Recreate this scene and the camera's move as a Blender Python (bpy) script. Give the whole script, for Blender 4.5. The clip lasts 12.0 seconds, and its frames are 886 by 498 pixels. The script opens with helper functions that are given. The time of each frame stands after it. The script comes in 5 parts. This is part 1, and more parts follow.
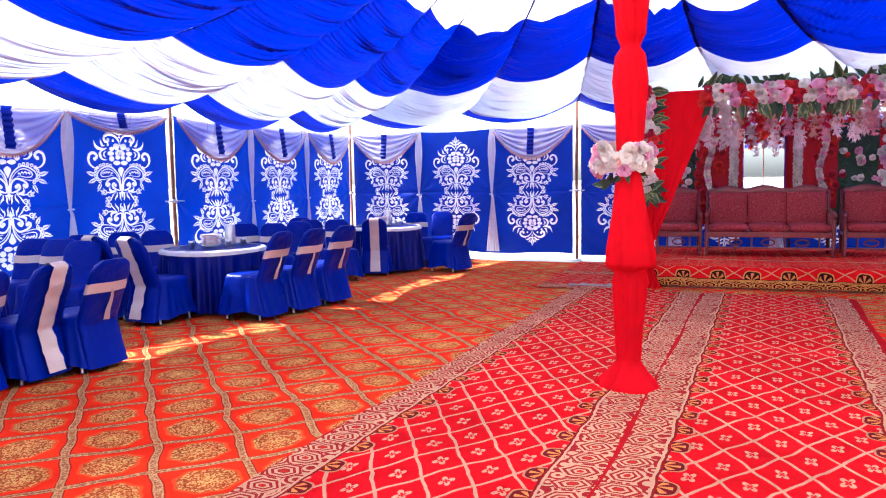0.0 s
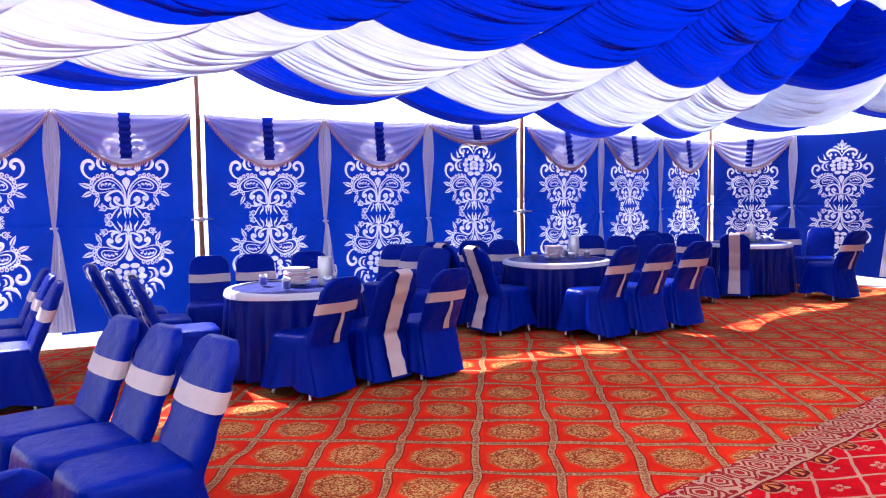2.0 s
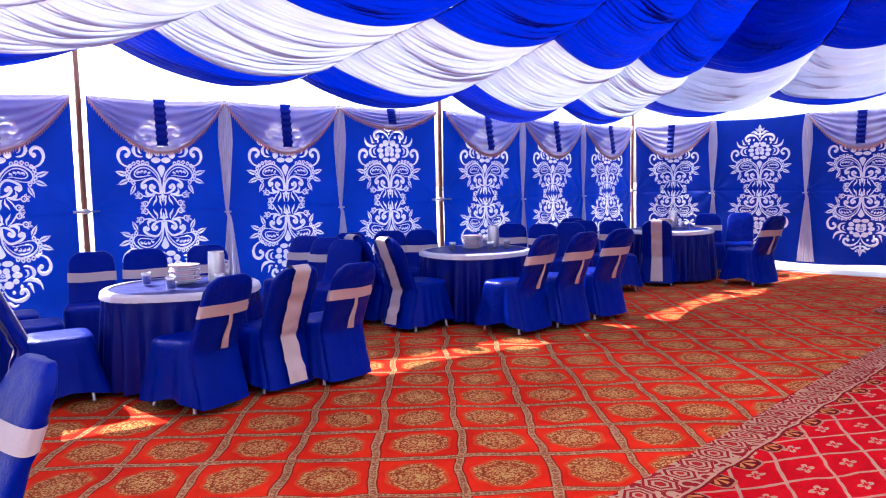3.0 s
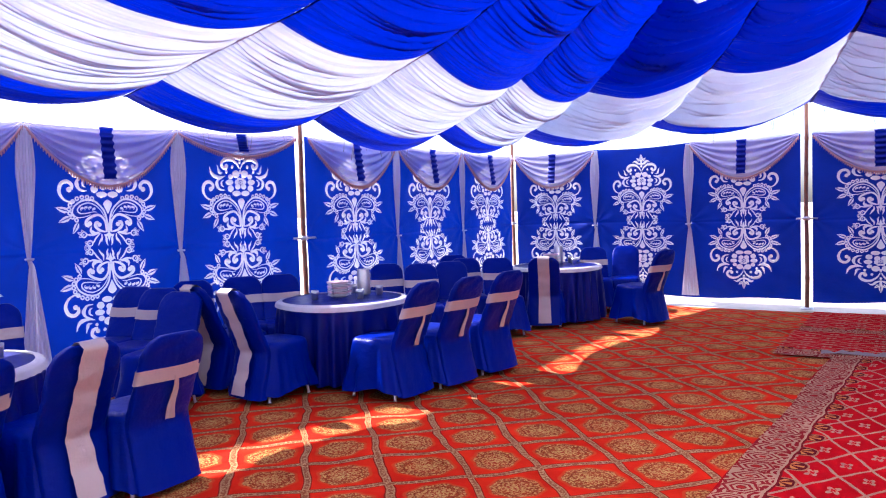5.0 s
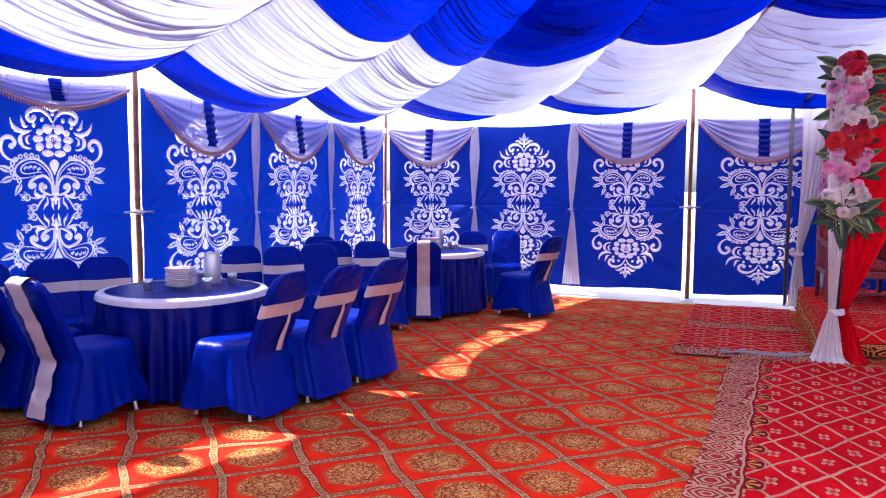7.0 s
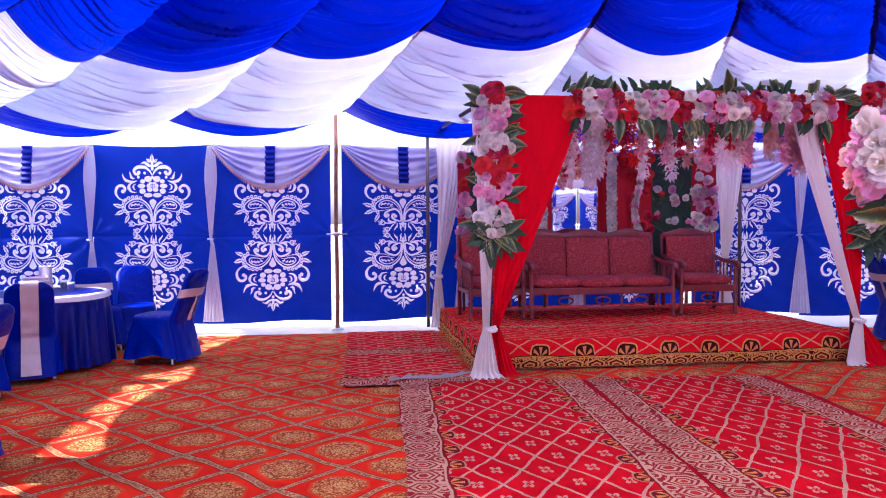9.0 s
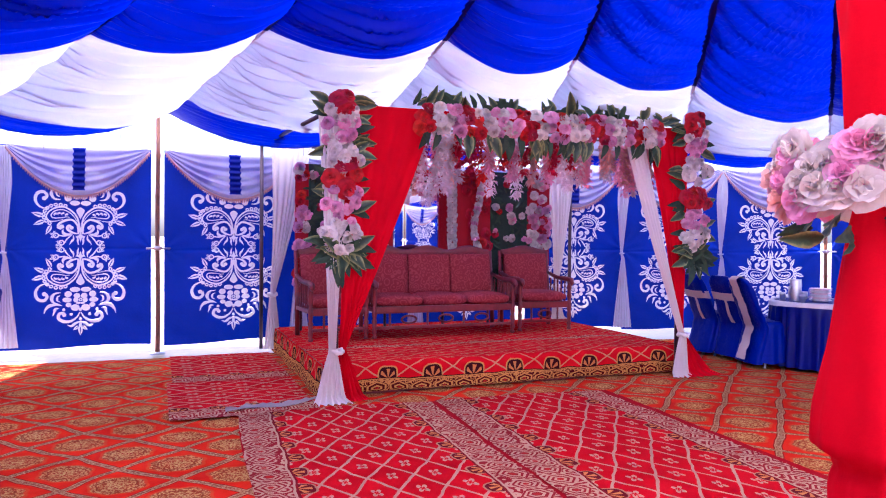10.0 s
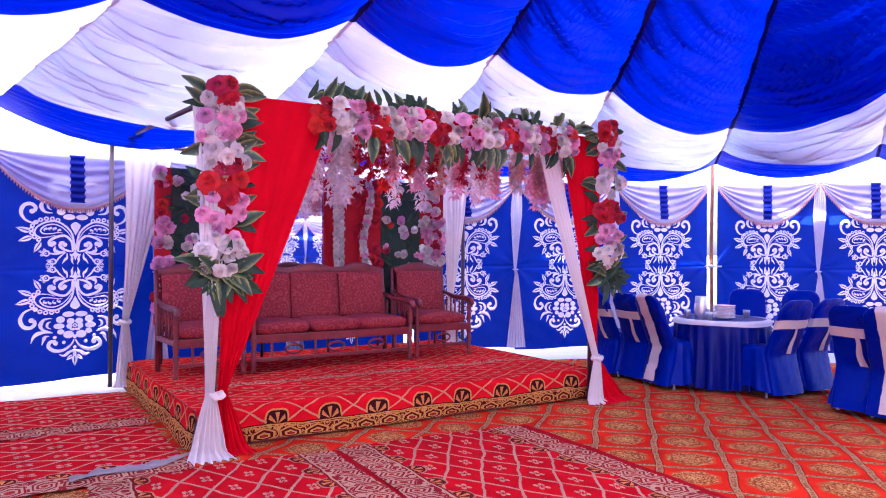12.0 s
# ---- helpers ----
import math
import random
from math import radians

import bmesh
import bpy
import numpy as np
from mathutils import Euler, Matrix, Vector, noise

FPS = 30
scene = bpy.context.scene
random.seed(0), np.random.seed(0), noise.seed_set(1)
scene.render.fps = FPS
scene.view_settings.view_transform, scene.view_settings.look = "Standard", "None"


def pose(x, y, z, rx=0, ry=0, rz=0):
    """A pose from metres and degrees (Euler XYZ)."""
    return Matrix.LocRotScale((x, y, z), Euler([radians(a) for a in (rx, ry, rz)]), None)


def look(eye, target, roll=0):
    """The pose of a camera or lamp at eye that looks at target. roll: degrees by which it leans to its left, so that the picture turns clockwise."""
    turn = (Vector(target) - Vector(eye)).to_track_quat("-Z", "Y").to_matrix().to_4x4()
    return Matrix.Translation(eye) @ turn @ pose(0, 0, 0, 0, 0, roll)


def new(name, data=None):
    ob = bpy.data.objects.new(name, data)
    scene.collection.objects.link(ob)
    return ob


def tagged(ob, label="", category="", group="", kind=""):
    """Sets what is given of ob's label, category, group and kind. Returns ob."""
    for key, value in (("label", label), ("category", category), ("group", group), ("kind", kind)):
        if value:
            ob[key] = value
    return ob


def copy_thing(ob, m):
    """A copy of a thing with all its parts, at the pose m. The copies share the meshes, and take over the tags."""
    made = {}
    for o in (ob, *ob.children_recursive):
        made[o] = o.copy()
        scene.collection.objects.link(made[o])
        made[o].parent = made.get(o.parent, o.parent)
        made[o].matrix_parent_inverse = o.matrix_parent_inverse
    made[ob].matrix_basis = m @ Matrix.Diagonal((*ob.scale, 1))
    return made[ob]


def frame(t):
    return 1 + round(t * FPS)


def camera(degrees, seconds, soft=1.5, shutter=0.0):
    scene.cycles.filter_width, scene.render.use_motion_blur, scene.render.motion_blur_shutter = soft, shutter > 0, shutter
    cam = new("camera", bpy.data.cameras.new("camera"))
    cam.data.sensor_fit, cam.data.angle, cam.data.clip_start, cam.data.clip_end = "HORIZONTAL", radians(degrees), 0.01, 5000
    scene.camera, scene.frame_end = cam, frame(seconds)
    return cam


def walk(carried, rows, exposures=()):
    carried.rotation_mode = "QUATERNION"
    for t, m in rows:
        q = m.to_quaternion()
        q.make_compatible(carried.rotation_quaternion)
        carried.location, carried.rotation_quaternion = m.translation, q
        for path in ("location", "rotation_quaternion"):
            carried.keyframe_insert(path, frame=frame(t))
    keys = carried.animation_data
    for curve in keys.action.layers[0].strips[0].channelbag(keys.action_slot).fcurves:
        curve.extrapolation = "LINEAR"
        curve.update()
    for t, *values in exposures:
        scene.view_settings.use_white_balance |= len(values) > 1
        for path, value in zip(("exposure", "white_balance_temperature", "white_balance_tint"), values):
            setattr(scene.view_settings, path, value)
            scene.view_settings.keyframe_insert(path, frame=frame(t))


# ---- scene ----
cam = camera(62.3, 12.0, soft=1.1)
PATH = [
    (0, (0.055, -0.497, 1.53), (0.553, 1.431, 1.343), -1.0),
    (0.5, (0.092, -0.373, 1.518), (0.191, 1.616, 1.335), -1.7),
    (1, (0.158, -0.256, 1.542), (-0.118, 1.717, 1.358), -1.3),
    (1.5, (0.17, -0.148, 1.538), (-0.389, 1.762, 1.342), -2.6),
    (2, (0.147, 0.12, 1.528), (-0.287, 2.067, 1.384), -0.8),
    (2.5, (0.183, 0.379, 1.518), (-0.116, 2.348, 1.343), -0.9),
    (2.7, (0.259, 0.488, 1.507), (-0.018, 2.46, 1.329), -1.2),
    (4.3, (0.253, 1.357, 1.562), (0.26, 3.353, 1.438), 0.4),
    (4.5, (0.276, 1.511, 1.563), (0.362, 3.508, 1.484), -0.4),
    (5, (0.281, 1.817, 1.573), (0.359, 3.813, 1.468), -1.8),
    (5.5, (0.197, 2.155, 1.574), (0.33, 4.146, 1.441), -2.1),
    (6, (0.185, 2.421, 1.574), (0.387, 4.402, 1.395), -1.7),
    (6.5, (0.228, 2.723, 1.582), (0.457, 4.706, 1.45), -1.8),
    (6.7, (0.237, 2.814, 1.573), (0.548, 4.783, 1.422), -1.0),
    (8.3, (0.193, 3.445, 1.463), (1.206, 5.166, 1.359), 0.3),
    (8.5, (0.235, 3.527, 1.469), (1.353, 5.184, 1.398), -0.1),
    (9, (0.244, 3.722, 1.467), (1.591, 5.199, 1.391), -0.3),
    (9.5, (0.214, 3.947, 1.483), (1.774, 5.195, 1.392), 0.5),
    (10, (0.318, 4.131, 1.478), (1.983, 5.238, 1.443), 0.5),
    (10.5, (0.453, 4.307, 1.494), (2.199, 5.281, 1.456), -0.6),
    (11, (0.551, 4.536, 1.492), (2.374, 5.358, 1.483), 0.0),
    (11.5, (0.694, 4.809, 1.522), (2.559, 5.531, 1.49), 0.1),
    (12, (0.919, 4.961, 1.507), (2.768, 5.723, 1.511), 0.4),
]
walk(cam, [(t, look(eye, target, roll)) for t, eye, target, roll in PATH],
     exposures=[(0, 2.3, 5450, 12), (1.0, 2.05, 5450, 15), (2.5, 1.72, 5350, 21), (5.5, 1.72, 5350, 24), (6.5, 1.85, 5350, 24), (8.5, 2.0, 5250, 36), (10.0, 2.25, 5250, 37), (12, 2.46, 5200, 36)])

# world and sun -------------------------------------------------------------
SUN_FROM = Vector((-0.8, 0.6, 0.0)).normalized()
SUN_EL = radians(40)
world = bpy.data.worlds.new("world")
scene.world = world
world.use_nodes = True
wn = world.node_tree
sky = wn.nodes.new("ShaderNodeTexSky")
sky.sky_type = "NISHITA"
sky.sun_disc = False
sky.sun_elevation = SUN_EL
sky.sun_rotation = math.atan2(SUN_FROM.x, SUN_FROM.y)
sky.dust_density = 3.0
wn.links.new(sky.outputs[0], wn.nodes["Background"].inputs[0])
wn.nodes["Background"].inputs[1].default_value = 0.15
sun_data = bpy.data.lights.new("sun", "SUN")
sun_data.energy, sun_data.angle, sun_data.color = 5.0, radians(0.5), (1.0, 0.91, 0.72)
sun = new("sun", sun_data)
sun.matrix_world = look(SUN_FROM * 30 * math.cos(SUN_EL) + Vector((0, 0, 30 * math.sin(SUN_EL))), (0, 0, 0))

# small builders --------------------------------------------------------------
def link(nt, a, b):
    nt.links.new(a, b)


def material(name):
    m = bpy.data.materials.new(name)
    m.use_nodes = True
    nt = m.node_tree
    return m, nt, nt.nodes["Principled BSDF"], nt.nodes["Material Output"]


def ramp(nt, fac, stops):
    r = nt.nodes.new("ShaderNodeValToRGB")
    while len(r.color_ramp.elements) < len(stops):
        r.color_ramp.elements.new(0.5)
    for e, (p, c) in zip(r.color_ramp.elements, stops):
        e.position, e.color = p, (*c, 1)
    link(nt, fac, r.inputs[0])
    return r.outputs[0]


def noise_tex(nt, scale, detail=3.0, vec=None, rough=0.55):
    n = nt.nodes.new("ShaderNodeTexNoise")
    n.inputs["Scale"].default_value, n.inputs["Detail"].default_value, n.inputs["Roughness"].default_value = scale, detail, rough
    if vec is not None:
        link(nt, vec, n.inputs["Vector"])
    return n.outputs[0]


def calc(nt, op, a, b=None, c=None, clamp=False):
    n = nt.nodes.new("ShaderNodeMath")
    n.operation, n.use_clamp = op, clamp
    for i, v in enumerate((a, b, c)):
        if v is None:
            continue
        if isinstance(v, (int, float)):
            n.inputs[i].default_value = v
        else:
            link(nt, v, n.inputs[i])
    return n.outputs[0]


def mix_col(nt, fac, a, b, mode="MIX"):
    n = nt.nodes.new("ShaderNodeMix")
    n.data_type, n.blend_type = "RGBA", mode
    for i, v in ((0, fac), (6, a), (7, b)):
        if isinstance(v, (int, float)):
            n.inputs[i].default_value = v
        elif isinstance(v, tuple):
            n.inputs[i].default_value = (*v, 1)
        else:
            link(nt, v, n.inputs[i])
    return n.outputs[2]


def coords(nt, kind="Object"):
    return nt.nodes.new("ShaderNodeTexCoord").outputs[kind]


def bump(nt, bsdf, height, strength=0.3, distance=0.01):
    b = nt.nodes.new("ShaderNodeBump")
    b.inputs["Strength"].default_value, b.inputs["Distance"].default_value = strength, distance
    link(nt, height, b.inputs["Height"])
    link(nt, b.outputs[0], bsdf.inputs["Normal"])


def cloth(name, colour, translucent=0.3, rough=0.75, sheen=0.0, see=0.0, gloss=0.2, weave=350.0, vary=0.16, glow_colour=None, crease=0.35):
    """Woven cloth: reflecting and letting light through; see: share of open weave."""
    m, nt, b, out = material(name)
    vec = coords(nt)
    big = noise_tex(nt, 1.7, 4.0, vec)
    fine = noise_tex(nt, weave, 2.0, vec)
    creases = noise_tex(nt, 9.0, 5.0, vec, 0.65)
    dark = tuple(c * (1 - vary) for c in colour)
    light = tuple(min(0.95, c * (1 + vary * 0.6)) for c in colour)
    col = ramp(nt, calc(nt, "ADD", calc(nt, "MULTIPLY", big, 0.7), calc(nt, "MULTIPLY", fine, 0.3)), [(0.3, dark), (0.7, light)])
    link(nt, col, b.inputs["Base Color"])
    b.inputs["Roughness"].default_value = rough
    b.inputs["Sheen Weight"].default_value = sheen
    b.inputs["Specular IOR Level"].default_value = gloss
    bump(nt, b, calc(nt, "ADD", calc(nt, "MULTIPLY", creases, 1.0), calc(nt, "MULTIPLY", fine, 0.08)), crease, 0.012)
    shader = b.outputs[0]
    if translucent > 0:
        t = nt.nodes.new("ShaderNodeBsdfTranslucent")
        if glow_colour:
            t.inputs[0].default_value = (*glow_colour, 1)
        else:
            link(nt, col, t.inputs[0])
        mx = nt.nodes.new("ShaderNodeMixShader")
        mx.inputs[0].default_value = translucent
        link(nt, shader, mx.inputs[1]), link(nt, t.outputs[0], mx.inputs[2])
        shader = mx.outputs[0]
    if see > 0:
        t = nt.nodes.new("ShaderNodeBsdfTransparent")
        mx = nt.nodes.new("ShaderNodeMixShader")
        mx.inputs[0].default_value = see
        link(nt, shader, mx.inputs[1]), link(nt, t.outputs[0], mx.inputs[2])
        shader = mx.outputs[0]
    link(nt, shader, out.inputs[0])
    return m


def plain(name, colour, rough=0.5, metal=0.0, vary=0.15, scale=12.0, bumpy=0.15, coat=0.0):
    m, nt, b, out = material(name)
    vec = coords(nt)
    n = noise_tex(nt, scale, 5.0, vec, 0.6)
    n2 = noise_tex(nt, scale * 11, 2.0, vec)
    f = calc(nt, "ADD", calc(nt, "MULTIPLY", n, 0.7), calc(nt, "MULTIPLY", n2, 0.3))
    link(nt, ramp(nt, f, [(0.3, tuple(c * (1 - vary) for c in colour)), (0.7, tuple(min(0.95, c * (1 + vary)) for c in colour))]), b.inputs["Base Color"])
    link(nt, calc(nt, "MULTIPLY_ADD", n, 0.25, rough - 0.12, True), b.inputs["Roughness"])
    b.inputs["Metallic"].default_value = metal
    b.inputs["Coat Weight"].default_value = coat
    if bumpy:
        bump(nt, b, f, bumpy, 0.005)
    return m


def part(name, bm, mat, parent=None, label="", smooth=True, kind=""):
    """Links a bmesh as one mesh object, under parent where one is given."""
    me = bpy.data.meshes.new(name)
    if smooth:
        for fc in bm.faces:
            fc.smooth = True
    bm.to_mesh(me)
    bm.free()
    me.materials.append(mat)
    ob = new(name, me)
    ob.parent = parent
    if label or kind:
        tagged(ob, label=label, kind=kind)
    return ob


def share(name, src, parent, m=None):
    """Another part on the same mesh."""
    ob = new(name, src.data)
    ob.parent = parent
    if m is not None:
        ob.matrix_basis = m
    return ob


def thing(name, label, category, group="", kind="", m=None):
    ob = new(name)
    ob.empty_display_size = 0.1
    tagged(ob, label, category, group, kind)
    if m is not None:
        ob.matrix_basis = m
    return ob


def grid_mesh(bm, nu, nv, fn, close_u=False):
    """A sheet of nu x nv cells, its points from fn(u, v) with u, v in 0..1."""
    rows = []
    for j in range(nv + 1):
        rows.append([bm.verts.new(fn(i / nu, j / nv)) for i in range(nu if close_u else nu + 1)])
    n = len(rows[0])
    for j in range(nv):
        for i in range(nu):
            k = (i + 1) % n
            bm.faces.new((rows[j][i], rows[j][k], rows[j + 1][k], rows[j + 1][i]))
    return rows


def box(bm, x0, x1, y0, y1, z0, z1, m=None, bevel=0.0):
    r = bmesh.ops.create_cube(bm, size=1.0)["verts"]
    bmesh.ops.transform(bm, matrix=Matrix.Translation(((x0 + x1) / 2, (y0 + y1) / 2, (z0 + z1) / 2)) @ Matrix.Diagonal((x1 - x0, y1 - y0, z1 - z0, 1)), verts=r)
    if bevel:
        edges = list({e for v in r for e in v.link_edges})
        got = bmesh.ops.bevel(bm, geom=edges, offset=bevel, segments=2, profile=0.6, affect="EDGES")
        r = list({v for fc in got["faces"] for v in fc.verts} | {v for v in r if v.is_valid})
    if m is not None:
        bmesh.ops.transform(bm, matrix=m, verts=r)
    return r


def tube(bm, pts, radii, sides=10, caps=True, squash=1.0):
    """A round rod through pts with a radius at each."""
    pts = [Vector(p) for p in pts]
    rings = []
    prev = None
    for i, p in enumerate(pts):
        d = (pts[min(i + 1, len(pts) - 1)] - pts[max(i - 1, 0)]).normalized()
        a = prev if prev is not None else (Vector((1, 0, 0)) if abs(d.x) < 0.9 else Vector((0, 1, 0)))
        b = d.cross(a).normalized()
        a = b.cross(d).normalized()
        prev = a
        r = radii[i] if isinstance(radii, (list, tuple)) else radii
        rings.append([bm.verts.new(p + (a * math.cos(k / sides * math.tau) + b * math.sin(k / sides * math.tau) * squash) * r) for k in range(sides)])
    for r0, r1 in zip(rings, rings[1:]):
        for k in range(sides):
            bm.faces.new((r0[k], r0[(k + 1) % sides], r1[(k + 1) % sides], r1[k]))
    if caps:
        bm.faces.new(list(reversed(rings[0])))
        bm.faces.new(rings[-1])


def lathe(bm, profile, sides=24, m=None):
    """A turned shape from (radius, z) pairs, from the bottom to the top."""
    rings = []
    for r, z in profile:
        if r < 1e-5:
            rings.append([bm.verts.new((0, 0, z))])
        else:
            rings.append([bm.verts.new((r * math.cos(k / sides * math.tau), r * math.sin(k / sides * math.tau), z)) for k in range(sides)])
    for a, b in zip(rings, rings[1:]):
        for k in range(sides):
            q = (k + 1) % sides
            if len(a) == 1 and len(b) == 1:
                continue
            if len(a) == 1:
                bm.faces.new((a[0], b[q], b[k]))
            elif len(b) == 1:
                bm.faces.new((a[k], a[q], b[0]))
            else:
                bm.faces.new((a[k], a[q], b[q], b[k]))
    if m is not None:
        bmesh.ops.transform(bm, matrix=m, verts=[v for r in rings for v in r])


def heading(x, y, z, degrees):
    """A pose at a place, its +y turned to that heading (0: along x)."""
    return pose(x, y, z, 0, 0, degrees - 90)


# materials ---------------------------------------------------------------------
M_wall = cloth("blue_wall_cloth", (0.004, 0.030, 0.36), 0.105, 0.55, vary=0.3, crease=0.6)
M_motif = cloth("white_applique", (0.93, 0.93, 0.96), 0.06, 0.7, vary=0.02)
M_swag = cloth("lavender_voile", (0.68, 0.62, 0.82), 0.22, 0.6, see=0.40)
M_curtain = cloth("white_voile", (0.80, 0.78, 0.88), 0.25, 0.6)
M_fringe = cloth("peach_fringe", (0.62, 0.36, 0.34), 0.2, 0.8)
M_pleat = cloth("navy_pleats", (0.004, 0.014, 0.26), 0.3, 0.6)
M_liner_blue = cloth("blue_roof_lining", (0.002, 0.016, 0.42), 0.24, 0.42, crease=1.0)
M_liner_white = cloth("white_roof_lining", (0.69, 0.76, 0.93), 0.15, 0.6, crease=0.6)
M_canopy = cloth("white_canopy", (0.88, 0.86, 0.82), 0.65, 0.7, 0.0)
# extra translucent white, added on crown and unseen bays to brighten the inside
M_fill_lining = cloth("fill_light_lining", (0.90, 0.89, 0.88), 0.5, 0.7)
M_strap = cloth("lavender_strap", (0.66, 0.62, 0.74), 0.35, 0.8)
M_strap_dark = cloth("navy_strap", (0.004, 0.012, 0.20), 0.1, 0.8)
M_chair = cloth("blue_satin_cover", (0.001, 0.012, 0.26), 0.0, 0.34, gloss=0.10, crease=1.0)
M_sash = cloth("cream_sash", (0.62, 0.50, 0.47), 0.0, 0.5, crease=0.8)
M_table_blue = cloth("blue_table_cloth", (0.001, 0.006, 0.17), 0.0, 0.36, gloss=0.2, crease=0.6)
M_table_white = cloth("white_table_band", (0.80, 0.76, 0.76), 0.1, 0.7)
M_red_cloth = cloth("red_chiffon", (0.78, 0.002, 0.010), 0.28, 0.7, gloss=0.05)
M_white_drape = cloth("cream_drape", (0.93, 0.86, 0.80), 0.32, 0.65, vary=0.04)
M_wood = plain("dark_red_wood", (0.19, 0.018, 0.022), 0.35, 0, 0.4, 8, 0.2, 0.15)
M_bamboo = plain("painted_bamboo", (0.23, 0.085, 0.045), 0.45, 0, 0.5, 6, 0.3)
M_steel = plain("brushed_steel", (0.74, 0.72, 0.70), 0.35, 0.85, 0.1, 20, 0.05)
M_china = plain("white_china", (0.90, 0.84, 0.84), 0.25, 0, 0.05, 10, 0.0)
M_pinkpaper = plain("pink_napkin", (0.88, 0.62, 0.64), 0.7, 0, 0.1, 20, 0.1)
M_sand = plain("dry_sand", (0.52, 0.45, 0.35), 0.9, 0, 0.2, 1.5, 0.4)
M_rope = plain("jute_rope", (0.30, 0.26, 0.22), 0.9, 0, 0.2, 40, 0.3)

# floor -----------------------------------------------------------------------------
RUN_D = Vector((0.62, 0.785))      # the runners' direction, towards the stage
RUN_E = Vector((0.785, -0.62))     # across them
RUN_ANGLE = math.degrees(math.atan2(RUN_D.y, RUN_D.x))


def carpet_lattice():
    """Red-orange carpet with a lattice of beige bands and lobed medallions."""
    m, nt, b, out = material("lattice_carpet")
    vec = coords(nt)
    sep = nt.nodes.new("ShaderNodeSeparateXYZ")
    wob = nt.nodes.new("ShaderNodeVectorMath")
    wob.operation = "MULTIPLY_ADD"
    nz = nt.nodes.new("ShaderNodeTexNoise")
    nz.inputs["Scale"].default_value = 1.7
    link(nt, vec, nz.inputs["Vector"])
    link(nt, nz.outputs["Color"], wob.inputs[0])
    wob.inputs[1].default_value = (0.16, 0.16, 0)
    link(nt, vec, wob.inputs[2])
    link(nt, wob.outputs[0], sep.inputs[0])
    P = 0.465
    sx = calc(nt, "SUBTRACT", calc(nt, "FRACT", calc(nt, "ADD", calc(nt, "DIVIDE", sep.outputs[0], P), 0.5)), 0.5)
    sy = calc(nt, "SUBTRACT", calc(nt, "FRACT", calc(nt, "ADD", calc(nt, "DIVIDE", sep.outputs[1], P), 0.5)), 0.5)
    fx, fy = calc(nt, "ABSOLUTE", sx), calc(nt, "ABSOLUTE", sy)
    edge = calc(nt, "MAXIMUM", fx, fy)
    along = calc(nt, "MINIMUM", fx, fy)

    def step(v, a, width=0.012):
        """0 below a, 1 above it, over a soft edge."""
        return calc(nt, "MULTIPLY_ADD", v, 1 / width, 0.5 - a / width, True)

    def between(v, a, b_, width=0.012):
        return calc(nt, "MULTIPLY", step(v, a, width), calc(nt, "SUBTRACT", 1.0, step(v, b_, width)))
    band = step(edge, 0.450)
    bandline = between(edge, 0.438, 0.452)
    rim_light = between(edge, 0.456, 0.468)
    r = calc(nt, "SQRT", calc(nt, "ADD", calc(nt, "POWER", fx, 2.0), calc(nt, "POWER", fy, 2.0)))
    ang = calc(nt, "ARCTAN2", sx, sy)
    lobes = calc(nt, "MULTIPLY_ADD", calc(nt, "COSINE", calc(nt, "MULTIPLY", ang, 8.0)), 0.014, r)
    medal = calc(nt, "SUBTRACT", 1.0, step(lobes, 0.335, 0.02))
    halo = between(lobes, 0.335, 0.375, 0.02)
    ringed = between(lobes, 0.235, 0.255)
    petal = calc(nt, "MULTIPLY_ADD", calc(nt, "ABSOLUTE", calc(nt, "COSINE", calc(nt, "MULTIPLY", ang, 4.0))), 0.07, 0.07)
    core = calc(nt, "LESS_THAN", r, petal)
    fig = nt.nodes.new("ShaderNodeTexVoronoi")
    fig.inputs["Scale"].default_value = 74
    link(nt, vec, fig.inputs["Vector"])
    curl = noise_tex(nt, 46, 3, vec, 0.6)
    figure = step(calc(nt, "ADD", calc(nt, "MULTIPLY", fig.outputs["Distance"], 0.6), curl), 0.78, 0.12)
    worn = noise_tex(nt, 5.0, 5, vec, 0.7)
    base = ramp(nt, noise_tex(nt, 2.0, 4, vec), [(0.3, (0.60, 0.014, 0.004)), (0.7, (0.80, 0.034, 0.006))])
    beige, dark, gold = (0.54, 0.31, 0.13), (0.22, 0.012, 0.007), (0.58, 0.33, 0.095)
    inner = mix_col(nt, figure, gold, (0.30, 0.065, 0.018))
    col = mix_col(nt, calc(nt, "MULTIPLY", halo, 0.55), base, (0.60, 0.10, 0.02))
    col = mix_col(nt, calc(nt, "MULTIPLY", medal, calc(nt, "MULTIPLY_ADD", worn, 0.7, 0.55, True)), col, inner)
    col = mix_col(nt, calc(nt, "MULTIPLY", ringed, 0.8), col, (0.22, 0.03, 0.010))
    col = mix_col(nt, core, col, mix_col(nt, figure, (0.34, 0.035, 0.012), gold))
    dash = step(calc(nt, "SINE", calc(nt, "MULTIPLY", along, 88.0)), 0.0, 0.5)
    inband = mix_col(nt, calc(nt, "MULTIPLY", dash, calc(nt, "MULTIPLY_ADD", worn, 0.9, 0.0)), mix_col(nt, figure, beige, (0.30, 0.10, 0.04)), (0.26, 0.08, 0.03))
    col = mix_col(nt, band, col, inband)
    col = mix_col(nt, calc(nt, "MULTIPLY", rim_light, calc(nt, "MULTIPLY_ADD", worn, 1.2, 0.1, True)), col, beige)
